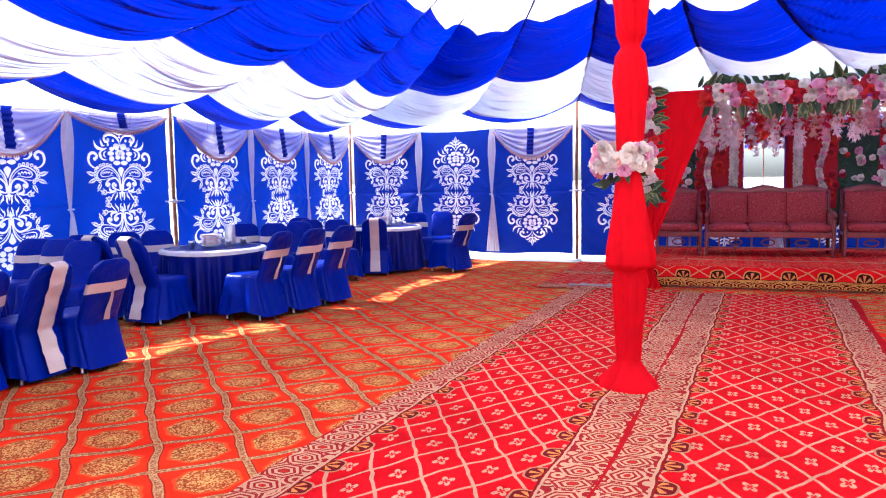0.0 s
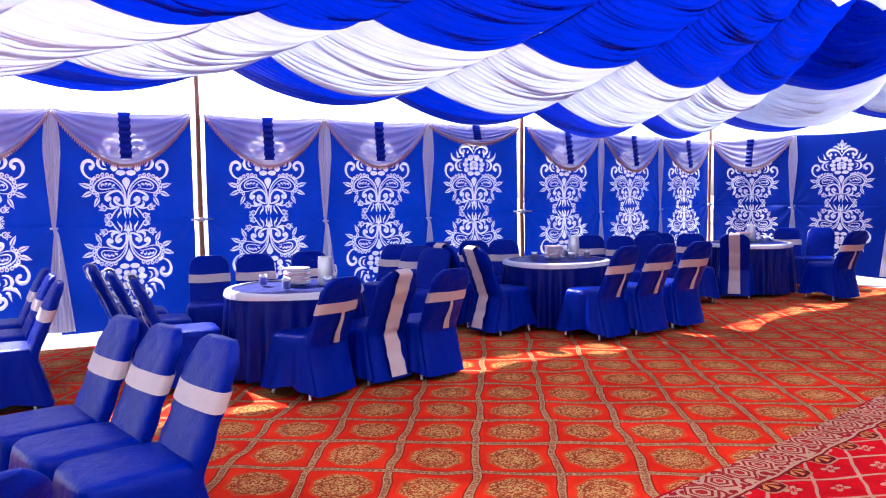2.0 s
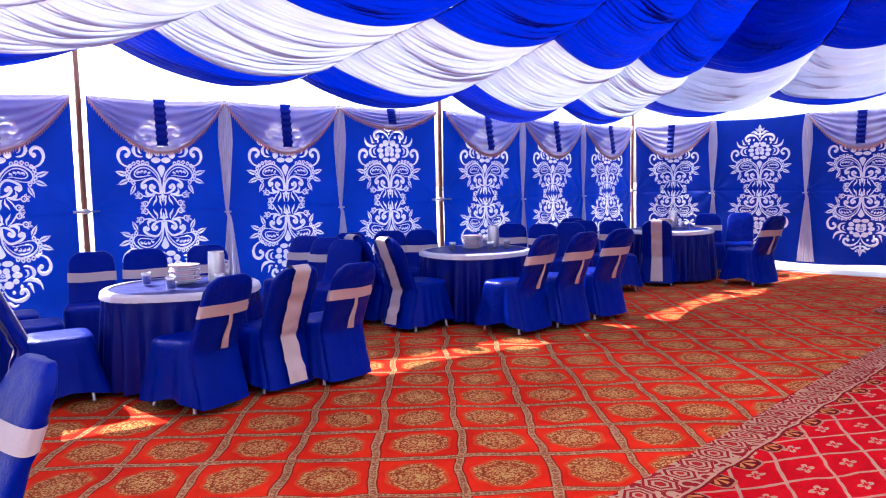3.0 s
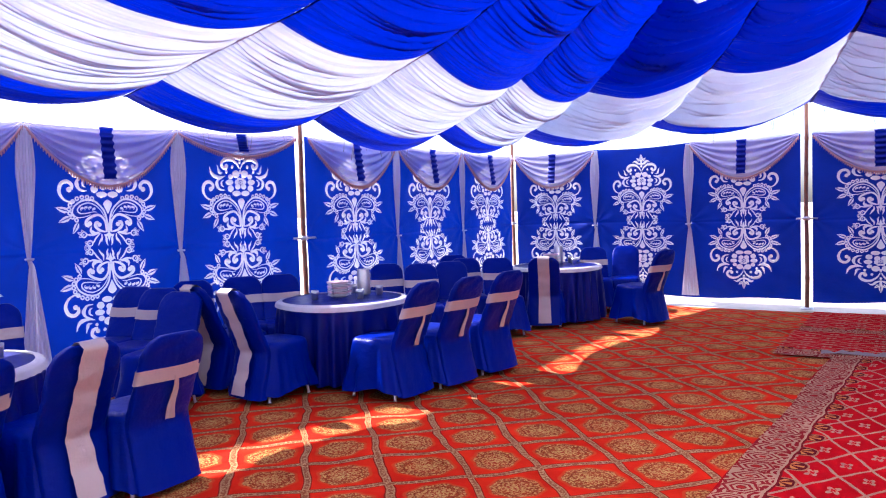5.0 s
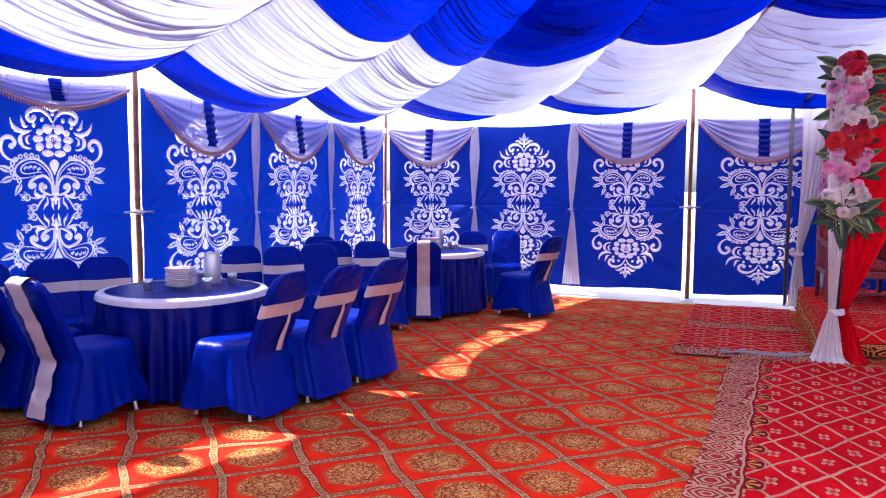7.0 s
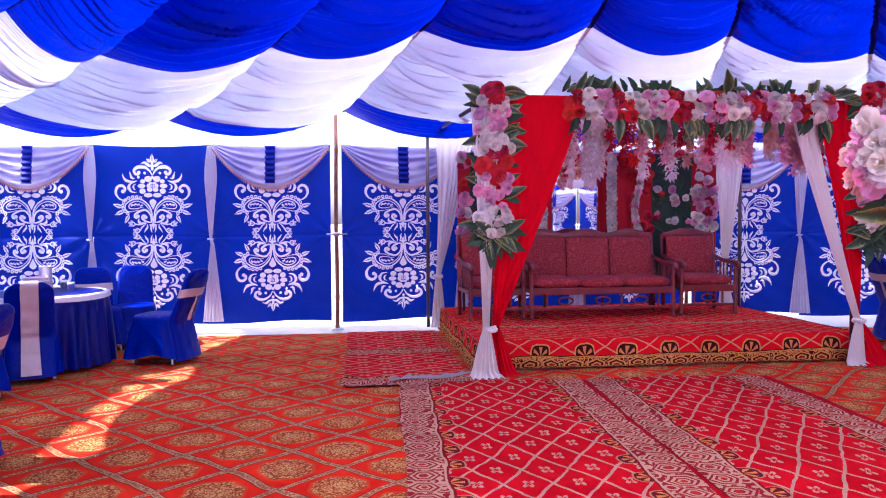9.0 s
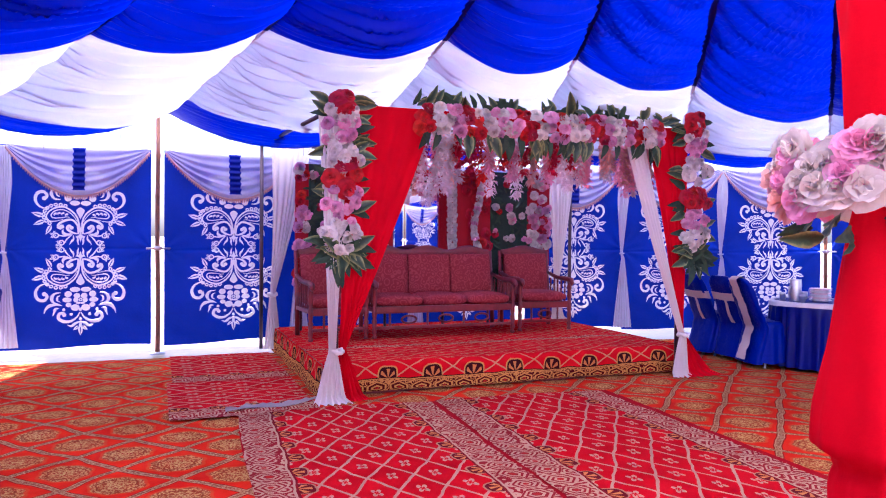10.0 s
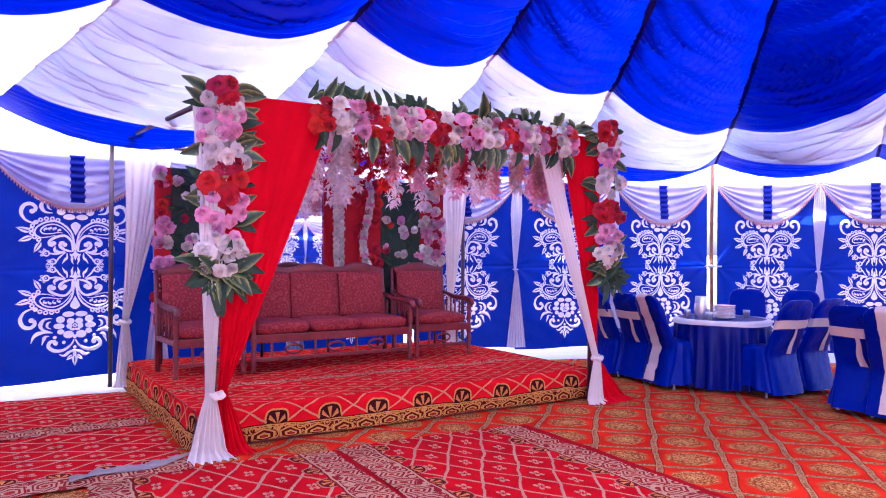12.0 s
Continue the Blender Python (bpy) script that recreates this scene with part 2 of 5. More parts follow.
    col = mix_col(nt, bandline, col, dark)
    dirt = ramp(nt, noise_tex(nt, 0.8, 5, vec, 0.7), [(0.35, (0.78, 0.74, 0.72)), (0.6, (1, 1, 1))])
    link(nt, mix_col(nt, 1.0, col, dirt, "MULTIPLY"), b.inputs["Base Color"])
    b.inputs["Roughness"].default_value = 0.92
    b.inputs["Specular IOR Level"].default_value = 0.02
    ridge = calc(nt, "SUBTRACT", 1.0, calc(nt, "ABSOLUTE", calc(nt, "MULTIPLY_ADD", noise_tex(nt, 1.5, 2, vec, 0.4), 9.0, -4.5)), None, True)
    pile = calc(nt, "ADD", calc(nt, "MULTIPLY", noise_tex(nt, 260, 2, vec), 0.12), calc(nt, "MULTIPLY", figure, 0.05))
    bump(nt, b, calc(nt, "ADD", pile, calc(nt, "ADD", ridge, calc(nt, "MULTIPLY", noise_tex(nt, 6, 3, vec), 0.8))), 0.55, 0.020)
    return m


def carpet_runner(name, width, border_lo, border_hi, space="Object", bw=0.30, dark_border=False):
    """Red carpet with a diamond lattice and patterned borders along both sides; x runs across it."""
    m, nt, b, out = material(name)
    vec = coords(nt, space)
    sep = nt.nodes.new("ShaderNodeSeparateXYZ")
    wob = nt.nodes.new("ShaderNodeVectorMath")
    wob.operation = "MULTIPLY_ADD"
    nz = nt.nodes.new("ShaderNodeTexNoise")
    nz.inputs["Scale"].default_value = 3.4
    link(nt, vec, nz.inputs["Vector"])
    link(nt, nz.outputs["Color"], wob.inputs[0])
    wob.inputs[1].default_value = (0.07, 0.07, 0)
    link(nt, vec, wob.inputs[2])
    link(nt, wob.outputs[0], sep.inputs[0])
    x, y = sep.outputs[0], sep.outputs[1]
    P = 0.270 if dark_border else 0.285
    u = calc(nt, "DIVIDE", calc(nt, "ADD", x, calc(nt, "MULTIPLY", y, 0.62)), P)
    v = calc(nt, "DIVIDE", calc(nt, "SUBTRACT", x, calc(nt, "MULTIPLY", y, 0.62)), P)
    fu = calc(nt, "ABSOLUTE", calc(nt, "SUBTRACT", calc(nt, "FRACT", u), 0.5))
    fv = calc(nt, "ABSOLUTE", calc(nt, "SUBTRACT", calc(nt, "FRACT", v), 0.5))
    line = calc(nt, "GREATER_THAN", calc(nt, "MAXIMUM", fu, fv), 0.470 if dark_border else 0.461)
    su, sv = calc(nt, "SUBTRACT", calc(nt, "FRACT", u), 0.5), calc(nt, "SUBTRACT", calc(nt, "FRACT", v), 0.5)
    r = calc(nt, "SQRT", calc(nt, "ADD", calc(nt, "POWER", fu, 2.0), calc(nt, "POWER", fv, 2.0)))
    ang = calc(nt, "ARCTAN2", su, sv)
    petal = calc(nt, "MULTIPLY_ADD", calc(nt, "ABSOLUTE", calc(nt, "COSINE", calc(nt, "MULTIPLY", ang, 2.0))), 0.15, 0.05)
    flower = calc(nt, "MULTIPLY", calc(nt, "LESS_THAN", r, petal), calc(nt, "GREATER_THAN", r, calc(nt, "MULTIPLY", petal, 0.45)))
    red = ramp(nt, noise_tex(nt, 3.0, 4, vec), [(0.3, (0.60, 0.004, 0.008)), (0.7, (0.78, 0.008, 0.012))] if dark_border else [(0.3, (0.44, 0.003, 0.007)), (0.7, (0.60, 0.006, 0.010))])
    cream, dark = ((0.58, 0.25, 0.12) if dark_border else (0.50, 0.25, 0.15)), (0.05, 0.008, 0.010)
    col = mix_col(nt, calc(nt, "ADD", line, flower, None, True), red, cream)
    # borders
    lo = calc(nt, "SUBTRACT", x, 0.0)
    hi = calc(nt, "SUBTRACT", width, x)
    d = calc(nt, "MINIMUM", calc(nt, "ADD", lo, 0.0 if border_lo else 9.0), calc(nt, "ADD", hi, 0.0 if border_hi else 9.0))
    BW = bw
    inb = calc(nt, "LESS_THAN", d, BW)
    # a chain of hexagons between two guard stripes
    hp = 0.218 if dark_border else BW * 0.62
    cell = calc(nt, "FRACT", calc(nt, "DIVIDE", y, hp))
    dy = calc(nt, "ABSOLUTE", calc(nt, "SUBTRACT", cell, 0.5))
    dd = calc(nt, "DIVIDE", calc(nt, "ABSOLUTE", calc(nt, "SUBTRACT", d, BW * 0.46)), BW)
    hexa = calc(nt, "MAXIMUM", calc(nt, "MULTIPLY", dy, 1.05), calc(nt, "ADD", calc(nt, "MULTIPLY", dy, 0.55), calc(nt, "MULTIPLY", dd, 1.25)))
    odd = calc(nt, "GREATER_THAN", calc(nt, "FRACT", calc(nt, "DIVIDE", y, hp * 2)), 0.5)
    rings = calc(nt, "GREATER_THAN", calc(nt, "SINE", calc(nt, "MULTIPLY", calc(nt, "ADD", hexa, calc(nt, "MULTIPLY", odd, 0.06)), 41.0)), 0.0)
    curl = nt.nodes.new("ShaderNodeTexVoronoi")
    curl.inputs["Scale"].default_value = 3.4 / BW
    link(nt, vec, curl.inputs["Vector"])
    leafy_ = calc(nt, "GREATER_THAN", calc(nt, "SINE", calc(nt, "MULTIPLY", curl.outputs["Distance"], 17.0)), 0.15)
    inhex = calc(nt, "LESS_THAN", hexa, 0.47)
    pat = calc(nt, "ADD", calc(nt, "MULTIPLY", rings, inhex), calc(nt, "MULTIPLY", leafy_, calc(nt, "SUBTRACT", 1.0, inhex)))
    light = (0.50, 0.27, 0.16) if not dark_border else (0.60, 0.27, 0.06)
    ground_c = (0.28, 0.016, 0.018) if not dark_border else (0.10, 0.008, 0.008)
    if dark_border:
        # hexagons drawn as gold outlines with a ring inside and small gold wedges between
        def between(v, a, b):
            return calc(nt, "MULTIPLY", calc(nt, "GREATER_THAN", v, a), calc(nt, "LESS_THAN", v, b))
        pat = calc(nt, "ADD", between(hexa, 0.36, 0.45), calc(nt, "ADD", between(hexa, 0.15, 0.24), between(dd, 0.36, 0.40)), None, True)
        pat = calc(nt, "ADD", pat, calc(nt, "MULTIPLY", leafy_, calc(nt, "SUBTRACT", 1.0, inhex)), None, True)
    bc = mix_col(nt, pat, ground_c, light)
    bc = mix_col(nt, calc(nt, "LESS_THAN", hexa, 0.10), bc, (0.42, 0.02, 0.015))
    edge2 = calc(nt, "GREATER_THAN", d, BW * 0.90)
    bc = mix_col(nt, edge2, bc, mix_col(nt, calc(nt, "GREATER_THAN", d, BW * 0.95), light, (0.05, 0.008, 0.010) if dark_border else (0.20, 0.010, 0.012)))
    bc = mix_col(nt, calc(nt, "LESS_THAN", d, 0.03), bc, (0.36, 0.006, 0.010))
    col = mix_col(nt, inb, col, bc)
    # palmettes standing on the border
    PP = 0.436 if dark_border else BW * 1.0
    py = calc(nt, "ABSOLUTE", calc(nt, "SUBTRACT", calc(nt, "FRACT", calc(nt, "DIVIDE", y, PP)), 0.5))
    pr = calc(nt, "POWER", calc(nt, "ADD", calc(nt, "POWER", calc(nt, "MULTIPLY", py, PP), 3.2), calc(nt, "POWER", calc(nt, "MULTIPLY", calc(nt, "ABSOLUTE", calc(nt, "SUBTRACT", d, BW)), 0.85), 3.2)), 1 / 3.2)
    above = calc(nt, "GREATER_THAN", d, BW)
    R0 = 0.100 if dark_border else 0.085
    pal = calc(nt, "MULTIPLY", calc(nt, "LESS_THAN", pr, R0), above)
    pal_in = calc(nt, "MULTIPLY", calc(nt, "LESS_THAN", pr, R0 * 0.72), above)
    col = mix_col(nt, pal, col, (0.60, 0.27, 0.06) if dark_border else (0.42, 0.18, 0.09))
    dark = dark if dark_border else (0.13, 0.008, 0.012)
    col = mix_col(nt, calc(nt, "MULTIPLY", calc(nt, "LESS_THAN", pr, R0 * 0.88), above), col, dark)
    pang = calc(nt, "ARCTAN2", calc(nt, "MULTIPLY", py, PP), calc(nt, "SUBTRACT", d, BW - 0.01))
    col = mix_col(nt, pal_in, col, mix_col(nt, calc(nt, "GREATER_THAN", calc(nt, "COSINE", calc(nt, "MULTIPLY", pang, 7.0)), 0.1), dark, (0.60, 0.20, 0.05)))
    if dark_border:
        # the edge of the second width of carpet, a pale figured stripe
        seam = between(x, 1.19, 1.30)
        col = mix_col(nt, seam, col, mix_col(nt, leafy_, (0.36, 0.02, 0.02), (0.62, 0.36, 0.20)))
    dirt = ramp(nt, noise_tex(nt, 0.9, 5, vec, 0.7), [(0.35, (0.80, 0.78, 0.78)), (0.6, (1, 1, 1))])
    link(nt, mix_col(nt, 1.0, col, dirt, "MULTIPLY"), b.inputs["Base Color"])
    b.inputs["Roughness"].default_value = 0.92
    b.inputs["Specular IOR Level"].default_value = 0.02
    ridge = calc(nt, "SUBTRACT", 1.0, calc(nt, "ABSOLUTE", calc(nt, "MULTIPLY_ADD", noise_tex(nt, 1.4, 2, vec, 0.4), 9.0, -4.5)), None, True)
    bump(nt, b, calc(nt, "ADD", calc(nt, "MULTIPLY", noise_tex(nt, 260, 2, vec), 0.12), calc(nt, "ADD", ridge, calc(nt, "MULTIPLY", noise_tex(nt, 6, 3, vec), 0.6))), 0.5, 0.016)
    return m


CENTRE = Vector((2.67, 4.30))
VERTS = [(-7.7, 4.9), (-4.4, 7.75), (-1.02, 10.54), (2.09, 15.04), (5.85, 12.0), (10.2, 9.3), (12.5, 5.42),
         (12.6, 1.2), (10.8, -3.2), (7.2, -6.3), (2.6, -7.8), (-2.2, -6.6), (-6.2, -3.6), (-8.2, 0.6)]

bm = bmesh.new()
grid_mesh(bm, 40, 40, lambda u, v: ((u - 0.5) * 700 * abs(u - 0.5) * 2, (v - 0.5) * 700 * abs(v - 0.5) * 2, -0.03))
ground = part("ground", bm, M_sand)
tagged(ground, "pale dry sand ground around and under the tent", "ground", kind="structure")

M_lattice = carpet_lattice()
M_run_a = carpet_runner("red_runner", 1.72, True, True)
carpet_m = pose(-0.69, 3.85, 0, 0, 0, 8.5)
inv = carpet_m.inverted()


def ruffle(x, y, a=0.013):
    return a * noise.noise(Vector((x * 1.1, y * 1.1, 0.3))) + a * 0.7 * noise.noise(Vector((x * 3.4 + y, y * 2.2, 7.3)))


bm = bmesh.new()
outline = [Vector(v) for v in VERTS]
ring_pts = []
for k in range(len(outline)):
    p, q = outline[k], outline[(k + 1) % len(outline)]
    for s in range(10):
        w = p.lerp(q, s / 10)
        ring_pts.append(CENTRE + (w - CENTRE) * (1 - 0.35 / (w - CENTRE).length + 0.02 * noise.noise(Vector((w.x, w.y, 0)))))
NR = 110


def carpet_point(u, v):
    k = round(u * len(ring_pts)) % len(ring_pts)
    w = CENTRE + (ring_pts[k] - CENTRE) * max(v, 0.002)
    q = inv @ Vector((w.x, w.y, 0))
    return (q.x, q.y, ruffle(w.x, w.y) + 0.004)


grid_mesh(bm, len(ring_pts), NR, carpet_point, True)
carpet = part("carpet", bm, M_lattice)
carpet.matrix_basis = carpet_m
tagged(carpet, "red and orange carpet with beige lattice bands and medallions over the ground", "carpet", kind="structure")


def runner(label, off, length0, length1, width, z, mat):
    bm = bmesh.new()
    base = Vector((4.20, 8.62)) + RUN_E * off
    m = pose(base.x, base.y, z, 0, 0, RUN_ANGLE - 90)

    def fn(u, v):
        x, y = u * width, length0 + (length1 - length0) * v
        w = m @ Vector((x, y, 0))
        wav = 0.015 * math.sin(y * 2.3 + off) * (1 if u in (0.0, 1.0) else 0)
        return (x + wav, y, ruffle(w.x, w.y) + 0.008)
    grid_mesh(bm, 24, int((length1 - length0) * 12), fn)
    ob = part("runner_carpet", bm, mat)
    ob.matrix_basis = m
    return tagged(ob, label, "carpet", "red runner carpets")


runner("red runner carpet with cream diamond lattice and patterned borders", 0.0, -13.0, 0.26, 1.72, 0.010, M_run_a)
runner("red runner carpet with cream lattice beside its twin before the stage", 1.68, -13.0, 0.26, 1.72, 0.017, M_run_a)

# tent walls --------------------------------------------------------------------------
WALL_TOP, WALL_LOW = 2.5, 0.12
PW = 1.55


def spline(pts, n=8):
    """Points on a smooth curve through pts."""
    pts = [Vector(p) for p in pts]
    ext = [pts[0] * 2 - pts[1]] + pts + [pts[-1] * 2 - pts[-2]]
    out = []
    for i in range(1, len(ext) - 2):
        p0, p1, p2, p3 = ext[i - 1:i + 3]
        for k in range(n):
            t = k / n
            out.append(0.5 * ((2 * p1) + (p2 - p0) * t + (2 * p0 - 5 * p1 + 4 * p2 - p3) * t * t + (3 * p1 - p0 - 3 * p2 + p3) * t ** 3))
    out.append(pts[-1])
    return out


def motif_quarter():
    """One quarter of the damask figure, drawn with strokes, leaves and dots."""

    def stroke(pts, w0, wm, w1, quads):
        c = spline([(x, y) for x, y in pts], 6)
        L, R = [], []
        for i, p in enumerate(c):
            d = (c[min(i + 1, len(c) - 1)] - c[max(i - 1, 0)])
            d = d.normalized() if d.length else Vector((1, 0))
            t = i / (len(c) - 1)
            w = w0 + (wm - w0) * min(1, t * 2) if t < 0.5 else wm + (w1 - wm) * (t * 2 - 1)
            nrm = Vector((-d.y, d.x)) * w * 0.98
            L.append(p + nrm), R.append(p - nrm)
        for i in range(len(c) - 1):
            quads.append([L[i], R[i], R[i + 1], L[i + 1]])

    def disc(x, y, r, quads, n=8, ry=None):
        quads.append([Vector((x + r * math.cos(k / n * math.tau), y + (ry or r) * math.sin(k / n * math.tau))) for k in range(n)])

    def leaf(x, y, a, ln, w, quads):
        d = Vector((math.cos(radians(a)), math.sin(radians(a))))
        nrm = Vector((-d.y, d.x))
        o = Vector((x, y))
        for s in (1, -1):
            quads.append([o + nrm * s * 0.004, o + d * ln * 0.3 + nrm * s * w, o + d * ln * 0.6 + nrm * s * w * 0.85, o + d * ln, o + d * ln * 0.5 + nrm * s * w * 0.18])

    def ring(x, y, r0, r1, quads, n=9, a0=0.0, a1=360.0):
        for k in range(n):
            b0, b1 = (radians(a0 + (a1 - a0) * (k + e) / n) for e in (0, 1))
            quads.append([Vector((x + r * math.cos(b), y + r * math.sin(b))) for r, b in ((r0, b0), (r1, b0), (r1, b1), (r0, b1))])

    q = []
    # flames and cross at the waist
    stroke([(0.050, 0.125), (0.030, 0.090), (0.030, 0.050), (0.018, 0.014)], 0.003, 0.013, 0.002, q)
    stroke([(0.075, 0.130), (0.075, 0.085), (0.098, 0.055), (0.118, 0.018)], 0.004, 0.014, 0.002, q)
    q.append([Vector(p) for p in ((0.0, 0.172), (0.016, 0.132), (0.050, 0.117), (0.016, 0.100), (0.0, 0.052))])
    # buds on stems, hollow, with pointed sepals
    for x, y, a in ((0.200, 0.042, -38), (0.258, 0.128, 12)):
        stroke([(0.085, 0.140), ((x + 0.085) / 2 - 0.004, (y + 0.115) / 2 + (0.0 if y > 0.1 else 0.012)), (x - 0.030, y)], 0.003, 0.009, 0.008, q)
        ring(x, y, 0.018, 0.034, q, 11)
        disc(x + 0.004, y, 0.009, q, 7)
        for b, ln in ((a + 52, 0.034), (a + 8, 0.048), (a - 36, 0.036)):
            leaf(x + 0.026 * math.cos(radians(b)), y + 0.026 * math.sin(radians(b)), b, ln, 0.014, q)
    # hooks with round ends
    stroke([(0.014, 0.150), (0.052, 0.152), (0.105, 0.172), (0.138, 0.208), (0.128, 0.240), (0.100, 0.238)], 0.005, 0.016, 0.016, q)
    disc(0.096, 0.220, 0.024, q, 9)
    stroke([(0.092, 0.150), (0.150, 0.140), (0.186, 0.165), (0.180, 0.205)], 0.003, 0.020, 0.003, q)
    stroke([(0.022, 0.150), (0.034, 0.250), (0.090, 0.312), (0.165, 0.302), (0.226, 0.262), (0.232, 0.222), (0.200, 0.208)], 0.010, 0.014, 0.015, q)
    disc(0.196, 0.232, 0.026, q, 9)
    # stem and the drop between the wings
    stroke([(0.0, 0.205), (0.0, 0.150), (0.0, 0.235)], 0.006, 0.008, 0.004, q)
    stroke([(0.016, 0.165), (0.018, 0.270), (0.040, 0.350), (0.088, 0.412), (0.168, 0.462), (0.262, 0.452), (0.338, 0.400), (0.358, 0.340), (0.318, 0.296), (0.246, 0.298), (0.180, 0.318)], 0.010, 0.010, 0.003, q)
    q.append([Vector(p) for p in ((0.0, 0.318), (0.016, 0.352), (0.042, 0.405), (0.046, 0.428), (0.024, 0.452), (0.0, 0.462))])
    # inner edge of the wing, commas within, scallops outside
    stroke([(0.034, 0.290), (0.070, 0.352), (0.125, 0.405), (0.198, 0.432), (0.272, 0.412), (0.308, 0.368), (0.286, 0.334), (0.216, 0.334), (0.150, 0.346), (0.112, 0.340)], 0.004, 0.008, 0.003, q)
    for k in range(4):
        cx, cy = 0.140 + k * 0.040, (0.376, 0.390, 0.392, 0.384)[k]
        disc(cx, cy, 0.0135, q, 8)
        stroke([(cx + 0.010, cy + 0.004), (cx + 0.019, cy - 0.012), (cx + 0.010, cy - 0.027)], 0.008, 0.006, 0.002, q)
    for k in range(10):
        a = radians(118 - 172 * k / 9)
        ring(0.232 + 0.156 * math.cos(a), 0.368 + 0.122 * math.sin(a), 0.009, 0.0235, q, 9)
    # side leaves
    leaf(0.305, 0.250, -62, 0.130, 0.026, q)
    leaf(0.372, 0.302, -22, 0.135, 0.028, q)
    leaf(0.385, 0.352, 18, 0.140, 0.029, q)
    # outer scroll
    stroke([(0.325, 0.452), (0.392, 0.448), (0.448, 0.486), (0.474, 0.550), (0.452, 0.618), (0.396, 0.640), (0.354, 0.606), (0.360, 0.562)], 0.004, 0.019, 0.017, q)
    disc(0.380, 0.562, 0.026, q, 9)
    # flower: heart, cup and outer petals
    ring(0.0, 0.632, 0.009, 0.021, q, 10)
    for x, y, rx, ry in ((0.038, 0.586, 0.036, 0.032), (0.050, 0.636, 0.027, 0.030), (0.022, 0.672, 0.026, 0.014)):
        disc(x, y, rx, q, 14, ry)
    for x, y, rx, ry in ((0.058, 0.512, 0.056, 0.030), (0.130, 0.566, 0.040, 0.036), (0.142, 0.634, 0.050, 0.030), (0.126, 0.694, 0.032, 0.028), (0.056, 0.726, 0.048, 0.040), (0.0, 0.750, 0.016, 0.022)):
        disc(x, y, rx, q, 14, ry)
    # crescents and long leaves beside the flower
    stroke([(0.205, 0.548), (0.272, 0.560), (0.304, 0.612), (0.285, 0.662), (0.215, 0.690)], 0.003, 0.021, 0.003, q)
    stroke([(0.215, 0.582), (0.242, 0.600), (0.244, 0.640), (0.212, 0.660)], 0.003, 0.013, 0.003, q)
    stroke([(0.195, 0.702), (0.262, 0.690), (0.330, 0.704), (0.368, 0.746), (0.384, 0.798)], 0.004, 0.021, 0.003, q)
    stroke([(0.225, 0.735), (0.262, 0.738), (0.276, 0.772), (0.292, 0.822)], 0.003, 0.018, 0.003, q)
    disc(0.178, 0.750, 0.018, q, 9)
    disc(0.098, 0.806, 0.018, q, 9)
    # finial
    stroke([(0.006, 0.782), (0.040, 0.842), (0.105, 0.888), (0.180, 0.888), (0.232, 0.846), (0.218, 0.796), (0.168, 0.790)], 0.006, 0.019, 0.016, q)
    disc(0.172, 0.812, 0.024, q, 9)
    stroke([(0.0, 0.895), (0.050, 0.912), (0.095, 0.945), (0.140, 0.930)], 0.008, 0.017, 0.003, q)
    disc(0.0, 0.862, 0.017, q, 9)
    stroke([(0.0, 0.890), (0.0, 0.930), (0.0, 0.960)], 0.010, 0.016, 0.014, q)
    leaf(0.0, 0.945, 90, 0.115, 0.026, q)
    leaf(0.016, 0.945, 40, 0.080, 0.018, q)
    return q


FIGURE = motif_quarter()
FIGURE_Z = 1.32


def cloth_relief(x, z, seed):
    """How far the wall cloth stands out at x, z."""
    v = (z - WALL_LOW) / (WALL_TOP - WALL_LOW)
    y = 0.018 * noise.noise(Vector((x * 2 + seed * 9, z * 0.8, seed))) + 0.008 * noise.noise(Vector((x * 6, z * 2.5, seed * 3.3)))
    y += 0.012 * (1 - v) * math.sin(x * 7 + seed)
    # fold line at mid-height and slanting pulls towards the clamps at both edges
    y += 0.011 * math.exp(-((z - 1.28 - 0.01 * math.sin(x * 2 + seed)) / 0.02) ** 2)
    for s in (-1, 1):
        dx, dz = 0.5 * PW - s * x, z - 1.30
        r = math.hypot(dx, dz) + 0.02
        ang = math.atan2(dz, dx)
        y += 0.008 * math.exp(-r * 1.9) * min(1, r * 5) * math.sin(ang * 9 + seed * (2 + s))
    y += 0.010 * max(0, 0.5 - v) * math.sin((x * 0.8 + z) * 17 + 3 * noise.noise(Vector((x * 1.5, z * 1.5, seed))))
    return y


def motif_mesh(seed):
    """The damask figure, its quarter mirrored across and up, lying on the cloth."""
    bm = bmesh.new()
    n = 0
    for sx in (1, -1):
        for sy in (1, -1):
            for poly in FIGURE:
                n += 1
                lay = -0.005 - 0.0003 * (n % 9)
                vs = [bm.verts.new((sx * p.x, lay + cloth_relief(sx * p.x, FIGURE_Z + sy * p.y, seed), sy * p.y)) for p in poly]
                try:
                    bm.faces.new(vs if sx * sy > 0 else list(reversed(vs)))
                except ValueError:
                    pass
    return bm


